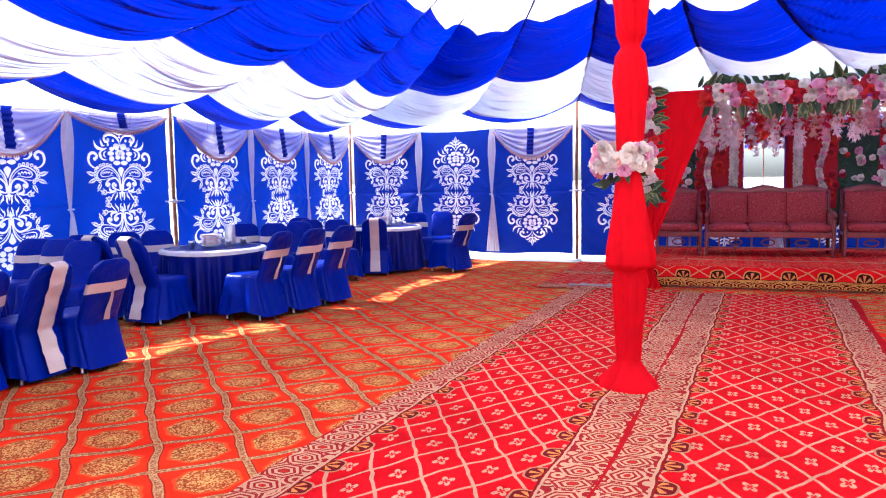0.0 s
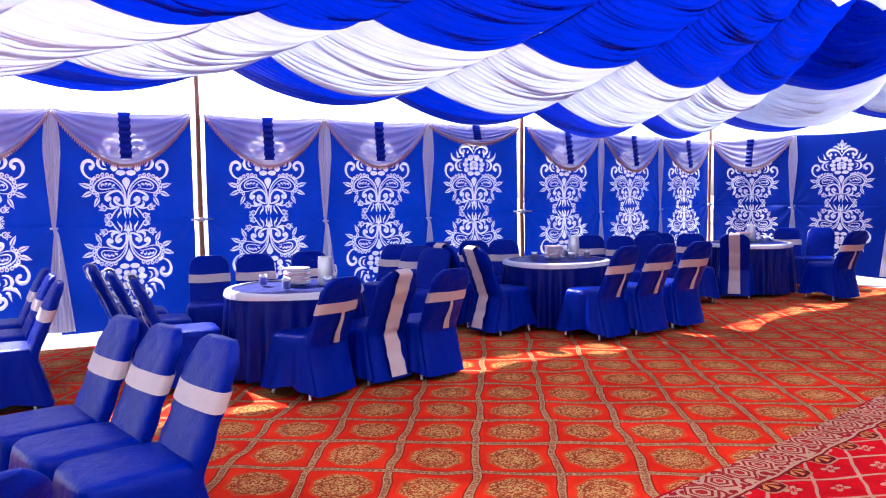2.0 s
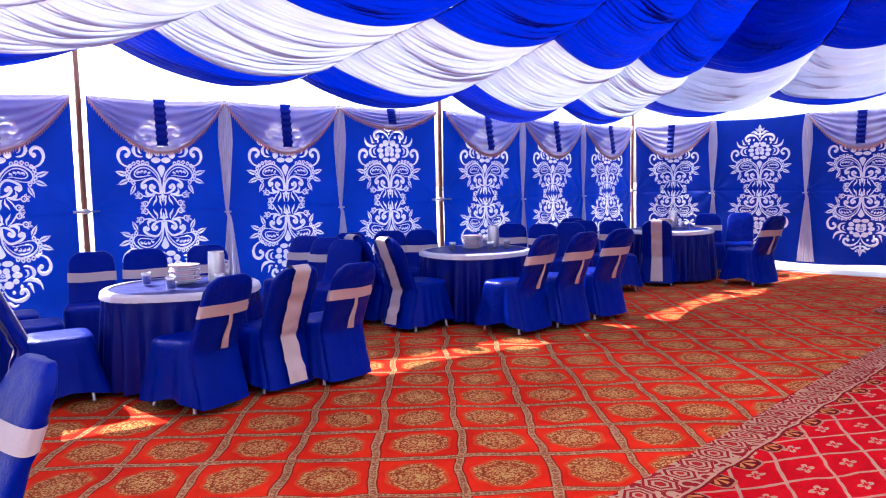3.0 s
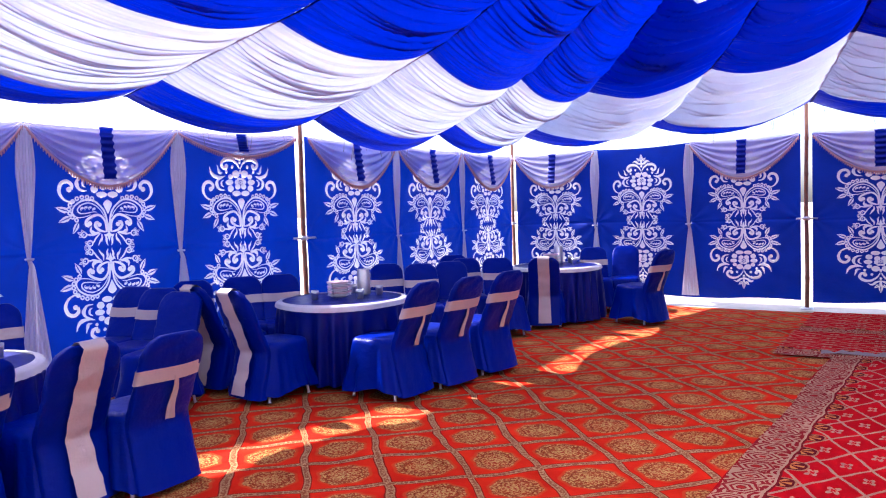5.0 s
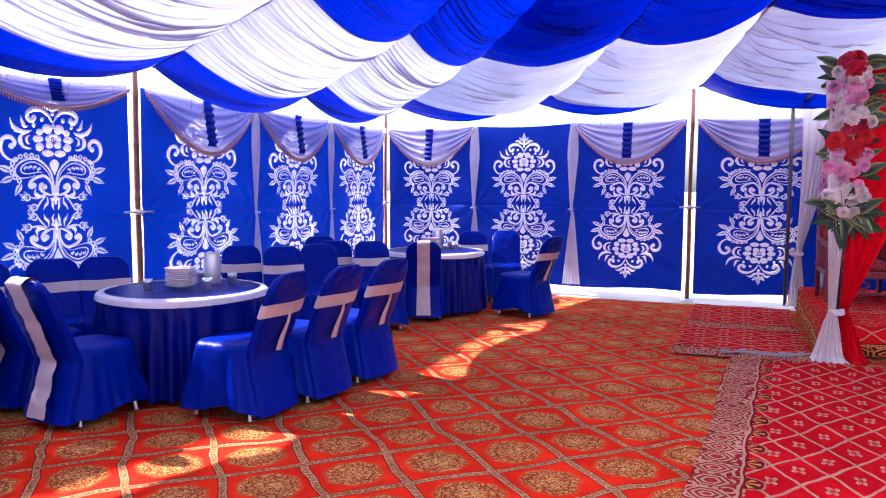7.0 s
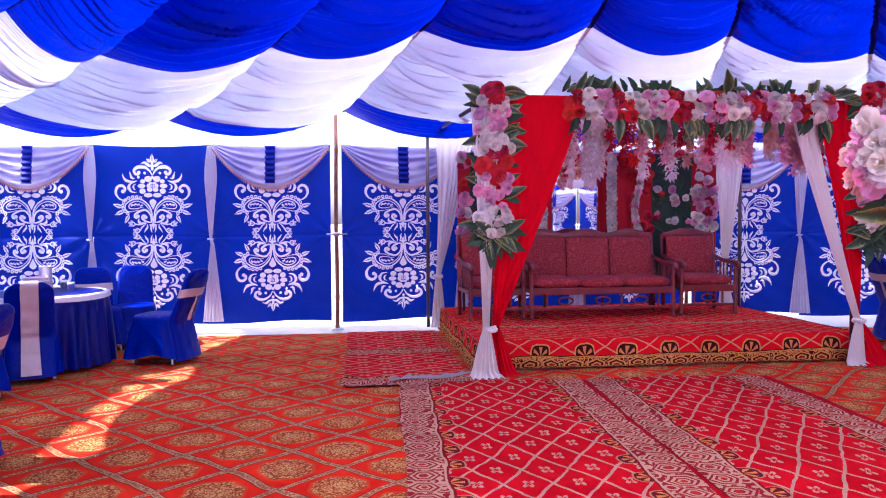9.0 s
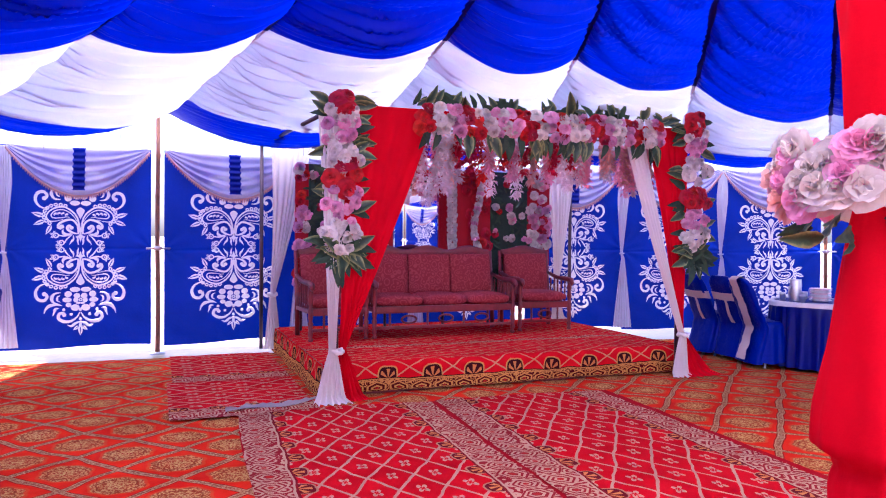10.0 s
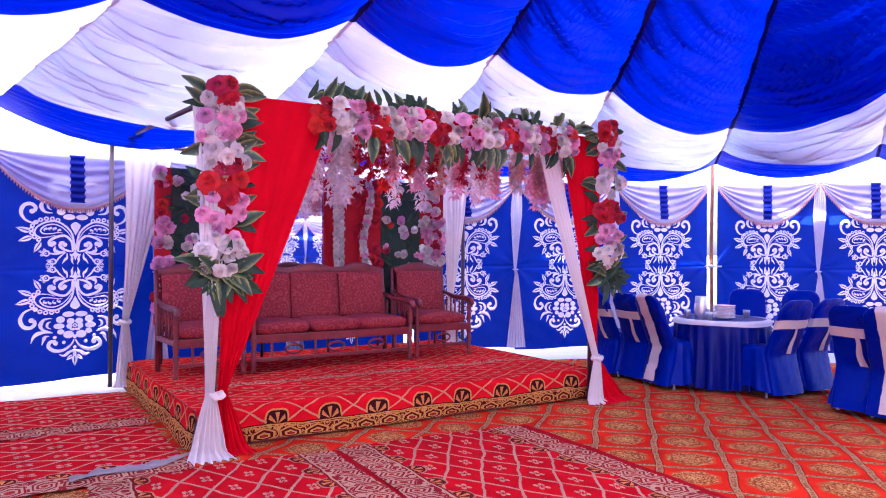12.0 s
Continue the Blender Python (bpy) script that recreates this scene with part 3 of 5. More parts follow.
def inside_figure(x, z):
    """Which of the points x, z lie within the figure."""
    px, pz = np.abs(x), np.abs(z - FIGURE_Z)
    got = np.zeros(px.shape, bool)
    for poly in FIGURE:
        ax, az = np.array([p.x for p in poly]), np.array([p.y for p in poly])
        near = (px >= ax.min()) & (px <= ax.max()) & (pz >= az.min()) & (pz <= az.max()) & ~got
        if not near.any():
            continue
        qx, qz = px[near], pz[near]
        odd = np.zeros(qx.shape, bool)
        for k in range(len(poly)):
            x0, z0, x1, z1 = ax[k - 1], az[k - 1], ax[k], az[k]
            if z0 != z1:
                odd ^= ((z0 > qz) != (z1 > qz)) & (qx < (x1 - x0) * (qz - z0) / (z1 - z0) + x0)
        got[near] = odd
    return got


def wall_cloth_mesh(seed):
    """The blue cloth, cut away behind the sewn-on figure, so that daylight comes through the white."""
    NX, NZ = 220, 338

    us, vs = np.meshgrid(np.linspace(0, 1, NX + 1), np.linspace(0, 1, NZ + 1))
    xs, zs = (us - 0.5) * PW, WALL_LOW + (WALL_TOP - WALL_LOW) * vs
    cut = inside_figure(xs, zs)
    bm = bmesh.new()
    rows = []
    for j in range(NZ + 1):
        v = j / NZ
        row = []
        for i in range(NX + 1):
            x, z = float(xs[j, i]), float(zs[j, i])
            hem = -0.03 * math.sin(i / NX * math.pi) * v ** 6 + 0.02 * (1 - v) ** 3 * math.sin(x * 3 + seed)
            row.append(bm.verts.new((x, cloth_relief(x, z, seed), z + hem)))
        rows.append(row)
    for j in range(NZ):
        for i in range(NX):
            if not (cut[j, i] and cut[j, i + 1] and cut[j + 1, i] and cut[j + 1, i + 1]):
                bm.faces.new((rows[j][i], rows[j][i + 1], rows[j + 1][i + 1], rows[j + 1][i]))
    bmesh.ops.delete(bm, geom=[v for v in bm.verts if not v.link_faces], context="VERTS")
    return bm


def swag_mesh(depth=0.52):
    """A valance gathered at both upper corners and hanging in curved folds between them."""
    bm = bmesh.new()

    def fn(u, v):
        x = (u - 0.5) * PW * 0.99
        low = 0.06 + depth * (1 - abs(2 * u - 1) ** 1.9)
        z = WALL_TOP + 0.02 - low * v - 0.03 * math.sin(u * math.pi)
        fold = math.sin(v * 31 + 2.0 * math.sin(u * 3.1)) * (0.024 + 0.016 * noise.noise(Vector((u * 2, v * 4, 5.0)))) * (0.35 + 0.65 * math.sin(u * math.pi)) * (0.3 + v)
        return (x, -0.05 - 0.05 * v * math.sin(u * math.pi) + fold, z)
    grid_mesh(bm, 36, 64, fn)
    return bm


def fringe_mesh(depth=0.52):
    bm = bmesh.new()
    n = 64
    for k in range(n):
        u = (k + 0.5) / n
        x = (u - 0.5) * PW * 0.99
        low = 0.06 + depth * (1 - abs(2 * u - 1) ** 1.9)
        z = WALL_TOP + 0.02 - low - 0.03 * math.sin(u * math.pi)
        y = -0.055 - 0.05 * math.sin(u * math.pi)
        tube(bm, [(x, y, z + 0.012), (x + 0.002, y, z - 0.02), (x, y, z - 0.042)], [0.007, 0.009, 0.003], 5)
    n = 40
    pts = []
    for k in range(n + 1):
        u = k / n
        pts.append(((u - 0.5) * PW * 0.99, -0.06 - 0.05 * math.sin(u * math.pi), WALL_TOP + 0.02 - (0.06 + depth * (1 - abs(2 * u - 1) ** 1.9)) - 0.03 * math.sin(u * math.pi)))
    tube(bm, pts, 0.012, 6)
    return bm


def pleat_mesh(length=0.5):
    """A gathered strip that pulls the valance up at its middle."""
    bm = bmesh.new()

    def fn(u, v):
        z = WALL_TOP - 0.022 - length * v
        w = 0.066 * (1 + 0.10 * math.sin(v * 44 + 1.0))
        return ((u - 0.5) * 2 * w, -0.072 - 0.065 * v - 0.010 * math.sin(v * 44) - 0.012 * math.sin(u * math.pi), z)
    grid_mesh(bm, 6, 60, fn)
    return bm


def tie_curtain_mesh():
    """A sheer curtain, tied in at the middle."""
    bm = bmesh.new()

    def fn(u, v):
        z = 0.14 + (WALL_TOP - 0.02 - 0.14) * v
        waist = 0.47
        t = abs(v - waist) / (waist if v < waist else 1 - waist)
        half = 0.016 + (0.12 if v < waist else 0.10) * t ** 0.9
        if v > 0.8:
            half *= 1 - 0.6 * ((v - 0.8) / 0.2) ** 1.3
        a = (u - 0.5) * 2
        off = -0.02 * (1 - t) if v > waist else 0
        return (a * half + off, -0.026 - 0.014 * math.cos(a * 19) * (0.35 + 0.65 * t) - 0.02 * (1 - abs(a)), z)
    grid_mesh(bm, 40, 36, fn)
    return bm


# shared panel parts
proto = thing("wall_panel", "blue tent wall panel with white damask figure and lavender valance", "tent wall", "tent wall panels", "structure")
part("cloth", wall_cloth_mesh(0.4), M_wall, proto)
mot = part("motif", motif_mesh(0.4), M_motif, proto, "white damask figure sewn on", smooth=False)
mot.location = (0, 0, FIGURE_Z)
sw = part("valance", swag_mesh(), M_swag, proto, "sheer lavender valance in curved folds")
fr = part("fringe", fringe_mesh(), M_fringe, sw, "peach tassel fringe")
pl = part("pleat_strip", pleat_mesh(), M_pleat, sw, "gathered navy strip")
bare = thing("wall_panel", "blue tent wall panel with bare top and whole white damask figure", "tent wall", "tent wall panels", "structure")
part("cloth", wall_cloth_mesh(2.1), M_wall, bare)
part("motif", motif_mesh(2.1), M_motif, bare, "white damask figure sewn on", smooth=False).location = (0, 0, FIGURE_Z)
rolled = thing("wall_panel", "blue tent wall panel with shallow valance above white damask figure", "tent wall", "tent wall panels", "structure")
part("cloth", wall_cloth_mesh(5.2), M_wall, rolled)
part("motif", motif_mesh(5.2), M_motif, rolled, "white damask figure sewn on", smooth=False).location = (0, 0, FIGURE_Z)
sw2 = part("valance", swag_mesh(0.20), M_swag, rolled, "shallow lavender valance")
part("fringe", fringe_mesh(0.20), M_fringe, sw2, "peach tassel fringe")
part("pleat_strip", pleat_mesh(0.2), M_pleat, sw2, "gathered navy strip")
curt = thing("tie_curtain", "white sheer curtain tied in at its middle on the tent wall", "curtain", "tied curtains")
part("drape", tie_curtain_mesh(), M_curtain, curt)
bm = bmesh.new()
tube(bm, [(0.03 * math.cos(k / 10 * math.tau) - 0.02, -0.05 + 0.03 * math.sin(k / 10 * math.tau), 1.245) for k in range(11)], 0.012, 6)
part("tie_band", bm, M_curtain, curt)

OPEN_BAYS = (7, 11, 12, 13)   # unseen bays left without panels to let in more daylight
used = {id(proto): 0, id(bare): 0, id(rolled): 0}


def put_panel(src, p, q):
    d = q - p
    m = Matrix.Translation(((p.x + q.x) / 2, (p.y + q.y) / 2, 0)) @ Euler((0, 0, math.atan2(d.y, d.x))).to_matrix().to_4x4() @ Matrix.Diagonal((d.length / PW, 1, 1, 1))
    if used[id(src)] == 0:
        src.matrix_basis = m
    else:
        copy_thing(src, m @ Matrix.Diagonal((1 / src.scale.x, 1, 1, 1)))
    used[id(src)] += 1


first_curtain = True
for k in range(len(VERTS)):
    # walked so that the inside is on the panel's -y side
    p, q = Vector(VERTS[k]), Vector(VERTS[(k + 1) % len(VERTS)])
    if k in OPEN_BAYS:
        continue
    d = (q - p).normalized()
    a, b2 = p + d * 0.075, q - d * 0.075
    for s in range(2 if k == 10 else 3):
        src = proto
        if k == 3 and s == 1:
            src = bare
        if k == 1 and s == 2:
            src = rolled
        sp = a.lerp(b2, s / 3)
        sq = a.lerp(b2, (s + 1) / 3)
        put_panel(src, sp, sq)
        if s:
            m = Matrix.Translation((sp.x, sp.y, 0)) @ Euler((0, 0, math.atan2(d.y, d.x))).to_matrix().to_4x4() @ Matrix.Translation((0, -0.02, 0))
            if first_curtain:
                curt.matrix_basis = m
                first_curtain = False
            else:
                copy_thing(curt, m)

# poles at the wall's corners
pole = thing("tent_pole", "brown bamboo tent pole with a metal clamp at the wall", "tent pole", "tent poles")
bm = bmesh.new()
zs = [0.0, 0.02, 0.42, 0.45, 0.48, 0.9, 0.93, 0.96, 1.4, 1.43, 1.46, 1.9, 1.93, 1.96, 2.4, 2.43, 2.46, 2.98]
tube(bm, [(0.006 * math.sin(z * 3), 0.004 * math.cos(z * 2), z) for z in zs], [0.030 + (0.005 if i % 3 == 0 and 0 < i < 17 else 0) - 0.004 * z / 3 for i, z in enumerate(zs)], 12)
part("shaft", bm, M_bamboo, pole)
bm = bmesh.new()
tube(bm, [(-0.14, -0.03, 1.30), (0.14, -0.03, 1.30)], 0.012, 8)
tube(bm, [(0, 0, 1.275), (0, 0, 1.325)], 0.05, 12)
part("clamp", bm, M_steel, pole, "steel clamp bar")
bm = bmesh.new()
tube(bm, [(0, 0, 0), (0, 0, 0.03)], [0.09, 0.08], 12)
part("foot", bm, M_steel, pole)
for k, v in enumerate(VERTS):
    q = CENTRE + (Vector(v) - CENTRE) * 1.0
    ang = math.degrees(math.atan2(q.y - CENTRE.y, q.x - CENTRE.x)) - 90
    m = pose(q.x, q.y, 0, 0, 0, ang)
    if k == 0:
        pole.matrix_basis = m
    else:
        copy_thing(pole, m)

# roof lining -------------------------------------------------------------------------
PEAK = 4.35
straps = []
# strap by strap: eave height, and the seam of blue and white as share of the way out and height
KS = {2: (3.02, 0.66, 3.18), 3: (2.74, 0.62, 3.0), 4: (2.64, 0.605, 2.91), 5: (2.66, 0.59, 2.89), 6: (2.84, 0.57, 2.92),
      7: (2.79, 0.545, 2.95), 8: (2.88, 0.56, 3.14), 9: (2.80, 0.50, 3.10), 10: (2.80, 0.50, 3.08), 11: (2.72, 0.60, 3.03), 12: (2.76, 0.73, 2.93)}
for k in range(len(VERTS)):
    p, q = Vector(VERTS[k]), Vector(VERTS[(k + 1) % len(VERTS)])
    straps.append((p, KS.get(2 * k, (2.78, 0.6, 3.02))))
    straps.append(((p + q) / 2, KS.get(2 * k + 1, (2.78, 0.6, 3.02))))


def strap_point(i, s):
    """s: 1 at the lining's edge, 0 at the peak."""
    p, (ze, rk, zk) = straps[i % len(straps)]
    r = 0.94 * s
    if r > rk:
        t = (r - rk) / (0.94 - rk)
        z = zk + (ze - zk) * t
    else:
        t = r / rk
        z = PEAK + (zk - PEAK) * (1 - (1 - t) ** 1.35)
    w = CENTRE + (p - CENTRE) * r
    return Vector((w.x, w.y, z))


def edge_seam(i, w):
    """Where the white cloth meets the blue edge band, w of the way from strap to strap."""
    return 0.905 - (0.14 * w * (1 - w) if i >= 6 else 0)


def lining_point(i, w, s):
    a, b2 = strap_point(i, s), strap_point(i + 1, s)
    p = a.lerp(b2, w)
    span = (a - b2).length
    c = 4 * w * (1 - w)
    p.z -= c * (0.115 * span)
    # pulled-in folds that hang from strap to strap, tight at the straps
    top = (straps[i][1][1] * (1 - w) + straps[(i + 1) % len(straps)][1][1] * w) / 0.94
    edge = edge_seam(i, w)
    # the folds run along the seams
    if s < top:
        seam = s - top
    elif s < edge:
        seam = (s - top) / (edge - top) * 0.2674
    else:
        seam = 0.2674 + s - edge
    calm = min(1, 25 * min(abs(s - top), abs(s - edge), abs(s - 1.0)))
    ph = seam * 560 + calm * 5 * noise.noise(Vector((i * 3.7, w * 0.5, s * 5)))
    amp = max(0.45, 0.85 + 1.3 * noise.noise(Vector((i * 5.1, w * 1.3, s * 21))))
    lap = 1 - abs(math.sin(ph * 0.5)) ** 0.7
    k2 = min(1, span) * (1.3 if 6 <= i <= 14 else 1.1) * (0.45 if s > edge else 1.0) * (0.25 + 0.75 * min(1, 12 * abs(1 - s)))
    if s < top:
        k2 *= 1.25 if i >= 6 else 0.95
    elif s < edge and i >= 6:
        k2 *= 1.9
    p.z -= 0.044 * (0.22 + 0.83 * c ** 0.4) * lap * amp * k2 * min(1, 22 * abs(s - top))
    p.z -= (0.012 if i >= 6 else 0.0075) * (0.4 + 0.6 * c) * abs(math.sin(seam * 640 + calm * 4 * noise.noise(Vector((i * 7.3, w * 2.0, s * 9))))) * max(0.2, 1 + 2 * noise.noise(Vector((i * 2.9, w * 3, s * 14))))
    ph2 = seam * 120 + calm * 5 * noise.noise(Vector((i * 1.9 + 4, w * 0.6, s * 4)))
    p.z += 0.026 * c ** 0.5 * math.sin(ph2) * k2
    p.z += 0.03 * c * noise.noise(Vector((i * 2.3 + w * 0.8, s * 17, 0.7))) * k2
    return p


roof = thing("roof_lining", "blue and white tent lining draped between straps from the centre pole", "tent roof", kind="structure")
NS = len(straps)
for i in range(NS):
    rk = (straps[i][1][1] + straps[(i + 1) % NS][1][1]) / 2 / 0.94
    k0, k1 = straps[i][1][1] / 0.94, straps[(i + 1) % NS][1][1] / 0.94

    def strip(name, s_out, s_in, nv, mat):
        bm = bmesh.new()
        grid_mesh(bm, 18, nv, lambda u, v: lining_point(i, u, (s_out(u) + (s_in(u) - s_out(u)) * v)))
        part(name, bm, mat, roof)
    mid = lambda u: edge_seam(i, u)
    top = lambda u: k0 + (k1 - k0) * u
    bm = bmesh.new()
    qa, qb = straps[i][0], straps[(i + 1) % NS][0]

    def flap(u, v):
        a, b2 = strap_point(i, 0.99), strap_point(i + 1, 0.99)
        p = a.lerp(b2, u) + Vector((0, 0, 0.03))
        o = (qa.lerp(qb, u) - CENTRE).normalized() * (0.62 + 0.07 * noise.noise(Vector((i + u * 2.0, 1.5, 0)))) + qa.lerp(qb, u)
        drop = 0.07 * noise.noise(Vector((i * 1.7 + u * 4.6, 4.0, 0)))
        e = Vector((o.x, o.y, (3.95 if i <= 1 else 3.32 if i <= 5 else 2.96) + (2.6 if i <= 5 else 1.7) * drop))
        p = p.lerp(e, v)
        p.z += 0.06 * math.sin(v * math.pi) - 0.05 * math.sin(u * math.pi) * (1 - v)
        return p
    grid_mesh(bm, 12, 8, flap)
    flap_ob = part("eave_flap", bm, M_canopy, roof, "white outer canopy edge")
    if i < 14:
        bm = bmesh.new()
        for k in range(8):
            u = (k + 0.5) / 8
            tube(bm, [Vector(flap(u, j / 6)) - Vector((0, 0, 0.006)) for j in range(7)], 0.004, 4)
        part("seams", bm, M_rope, flap_ob, "thin grey seams")
    strip("edge_band", lambda u: 1.0, mid, 60, M_liner_blue)
    strip("white_cloth", mid, top, 330 if i < 15 else 80, M_liner_white)
    # unseen bays 15 to 25 are white instead of blue, to let in fill light
    strip("upper_cloth", top, lambda u: 0.36, 300 if i < 15 else 80, M_fill_lining if 15 <= i <= 25 else M_liner_blue)
    strip("crown_cloth", lambda u: 0.36, lambda u: 0.02, 30, M_fill_lining)
    ks = k0
    for s0, s1, mat in ((1.0, 0.905, M_strap_dark), (0.905, ks, M_strap), (ks, 0.02, M_strap_dark)):
        bm = bmesh.new()
        tube(bm, [strap_point(i, s0 + (s1 - s0) * j / 16) - Vector((0, 0, 0.012)) for j in range(17)], (0.011 if i < 8 else 0.02) * (1.5 if s1 == 0.02 and i >= 8 else 1), 6, squash=0.45)
        part("strap", bm, mat, roof)


# centre pole -----------------------------------------------------------------------------
centre = thing("centre_pole", "centre tent pole wrapped in bright red cloth tied at intervals", "tent pole")
centre.location = (2.66, 4.24, 0)
bm = bmesh.new()
tube(bm, [(0, 0, 0), (0, 0, PEAK - 0.02)], 0.045, 12)
part("shaft", bm, M_steel, centre)
bm = bmesh.new()
ZR = [(0.0, 0.22), (0.05, 0.20), (0.12, 0.14), (0.2, 0.085), (0.5, 0.105), (0.8, 0.12), (0.86, 0.10), (0.90, 0.165), (1.0, 0.16), (1.2, 0.13), (1.5, 0.09), (1.62, 0.065), (1.7, 0.09), (2.2, 0.12), (2.38, 0.10), (2.44, 0.06), (2.52, 0.10), (2.9, 0.13), (3.4, 0.11), (4.0, 0.09), (PEAK, 0.10)]


def wrap(u, v):
    z = v * PEAK
    for (z0, r0), (z1, r1) in zip(ZR, ZR[1:]):
        if z0 <= z <= z1 + 1e-6:
            r = r0 + (r1 - r0) * (z - z0) / (z1 - z0)
            break
    a = u * math.tau
    r *= 1 + 0.16 * math.sin(a * 7 + z * 1.3) * noise.noise(Vector((a, z * 1.5, 2.0))) * 2 + 0.05 * math.sin(a * 3 + z * 4)
    return (r * math.cos(a), r * math.sin(a), z)


grid_mesh(bm, 64, 150, wrap, True)
part("wrap", bm, M_red_cloth, centre, "bright red gathered chiffon")

# tables and chairs ---------------------------------------------------------------------
def rounded(w, d, n, power=4.0):
    """Points round a soft-cornered rectangle of half sizes w, d."""
    out = []
    for k in range(n):
        a = k / n * math.tau
        c, s = math.cos(a), math.sin(a)
        r = 1 / (abs(c) ** power + abs(s) ** power) ** (1 / power)
        out.append((w * r * c, d * r * s))
    return out


def chair_parts(ob, sash):
    """A banquet chair in a floor-length cover; it faces +y."""
    N = 84
    # seat and skirt
    bm = bmesh.new()
    levels = [(0.478, 0.05, 0.05), (0.478, 0.15, 0.15), (0.474, 0.200, 0.205), (0.455, 0.218, 0.222), (0.43, 0.222, 0.226), (0.36, 0.228, 0.234), (0.28, 0.236, 0.246), (0.20, 0.246, 0.262), (0.13, 0.257, 0.280), (0.075, 0.266, 0.296)]
    rings = []
    for li, (z, w, d) in enumerate(levels):
        pts = rounded(w, d, N, 5.0)
        f = max(0, (0.45 - z) / 0.4)
        ring = []
        for k, (x, y) in enumerate(pts):
            a = k / N * math.tau
            fold = 1 + 0.055 * f ** 0.7 * math.sin(a * 15 + 3.0 * math.sin(a * 3 + z * 2)) * (0.35 + 0.75 * abs(math.sin(a * 2))) + 0.025 * f * math.sin(a * 5 + 1) + 0.03 * noise.noise(Vector((x * 11, y * 11, z * 6))) + 0.045 * f ** 0.5 * (1 - 2 * abs(noise.noise(Vector((x * 9 + z * 3, y * 9 - z * 2, z * 3.5)))))
            ring.append(bm.verts.new((x * fold, y * fold + 0.01, z + (0.022 * math.sin(a * 4 + 0.7) if li == len(levels) - 1 else 0))))
        rings.append(ring)
    bm.faces.new(list(reversed(rings[0])))
    for r0, r1 in zip(rings, rings[1:]):
        for k in range(N):
            bm.faces.new((r0[k], r1[k], r1[(k + 1) % N], r0[(k + 1) % N]))
    bmesh.ops.recalc_face_normals(bm, faces=bm.faces)
    part("seat_cover", bm, M_chair, ob, "royal blue satin seat cover with skirt")
    # backrest cover: a soft slab that leans back
    bm = bmesh.new()

    def lean(z):
        return -0.195 - 0.235 * max(0, z - 0.40) / 0.56 - 0.22 * max(0, 0.40 - z)
    sect = []
    zs = [0.04 + 0.034 * k for k in range(24)] + [0.845, 0.865, 0.885, 0.90, 0.912, 0.92]

    def wrinkle(x, z, side):
        a = noise.noise(Vector((x * 4 + z * 7 * side, z * 11 - x * 5, side * 3.1)))
        b = noise.noise(Vector((x * 9 - z * 5, z * 22 + x * 8 * side, side * 7.7)))
        return 0.010 * (1 - 2 * abs(a)) + 0.005 * (1 - 2 * abs(b))
    for z in zs:
        t = max(0.0, (z - 0.79) / 0.13)
        w = (0.205 - 0.012 * (z - 0.4)) * (1 - 0.42 * t ** 3)
        th = (0.036 + 0.05 * max(0, 0.40 - z)) * (1 - 0.55 * t ** 2)
        pts = rounded(w, th, 48, 3.2)
        sect.append([bm.verts.new((x * (1 + 0.02 * noise.noise(Vector((z * 9, 1.0 if x > 0 else 5.0, 0)))), lean(z) + y + (1 if y > 0 else -1) * wrinkle(x, z, 1 if y > 0 else -1), z)) for x, y in pts])
    for r0, r1 in zip(sect, sect[1:]):
        for k in range(48):
            bm.faces.new((r0[k], r0[(k + 1) % 48], r1[(k + 1) % 48], r1[k]))
    bm.faces.new(sect[-1])
    back = part("back_cover", bm, M_chair, ob, "royal blue satin back cover")
    # sash
    bm = bmesh.new()
    if sash == "band":
        for z0, z1, th in ((0.652, 0.735, 0.052),):
            rr = []
            for z in (z0, (z0 + z1) / 2, z1):
                w = (0.205 - 0.012 * (z - 0.4)) + 0.008
                rr.append([bm.verts.new((x, lean(z) + y, z + 0.003 * math.sin(k * 0.7))) for k, (x, y) in enumerate(rounded(w, th, 32, 3.2))])
            for r0, r1 in zip(rr, rr[1:]):
                for k in range(32):
                    bm.faces.new((r0[k], r0[(k + 1) % 32], r1[(k + 1) % 32], r1[k]))
        part("sash", bm, M_sash, back, "cream sash band tied round the back")
        bm = bmesh.new()

        def tail(u, v):
            z = 0.675 - 0.27 * v
            return (0.02 + (u - 0.5) * (0.028 + 0.04 * v) + 0.02 * v + 0.008 * math.sin(v * 7), lean(z) - 0.056 - 0.008 * math.sin(u * 6 + v * 3), z)
        grid_mesh(bm, 6, 14, tail)
        part("sash_tail", bm, M_sash, back, "hanging cream sash end")
    elif sash == "long":
        def strip(u, v):
            # from the seat's front edge over the back's top and down behind
            t = v
            if t < 0.38:
                z = 0.48 + (0.925 - 0.48) * t / 0.38
                y = lean(z) + 0.050
            elif t < 0.46:
                a = (t - 0.38) / 0.08 * math.pi
                z = 0.92 + 0.018 * math.sin(a)
                y = lean(0.925) + 0.034 * math.cos(a)
            else:
                z = 0.925 - 0.85 * (t - 0.46) / 0.54
                y = lean(z) - 0.054 - 0.10 * max(0, 0.5 - z) - 0.010 - 0.016 * noise.noise(Vector((u * 0.8, z * 14, 3.0))) - 0.006 * noise.noise(Vector((u * 3, z * 40, 1.0)))
            return ((u - 0.5) * (0.145 + 0.02 * max(0, v - 0.8) * 5) + 0.012 * noise.noise(Vector((0.3, v * 6, 2.0))), y, z)
        grid_mesh(bm, 6, 70, strip)
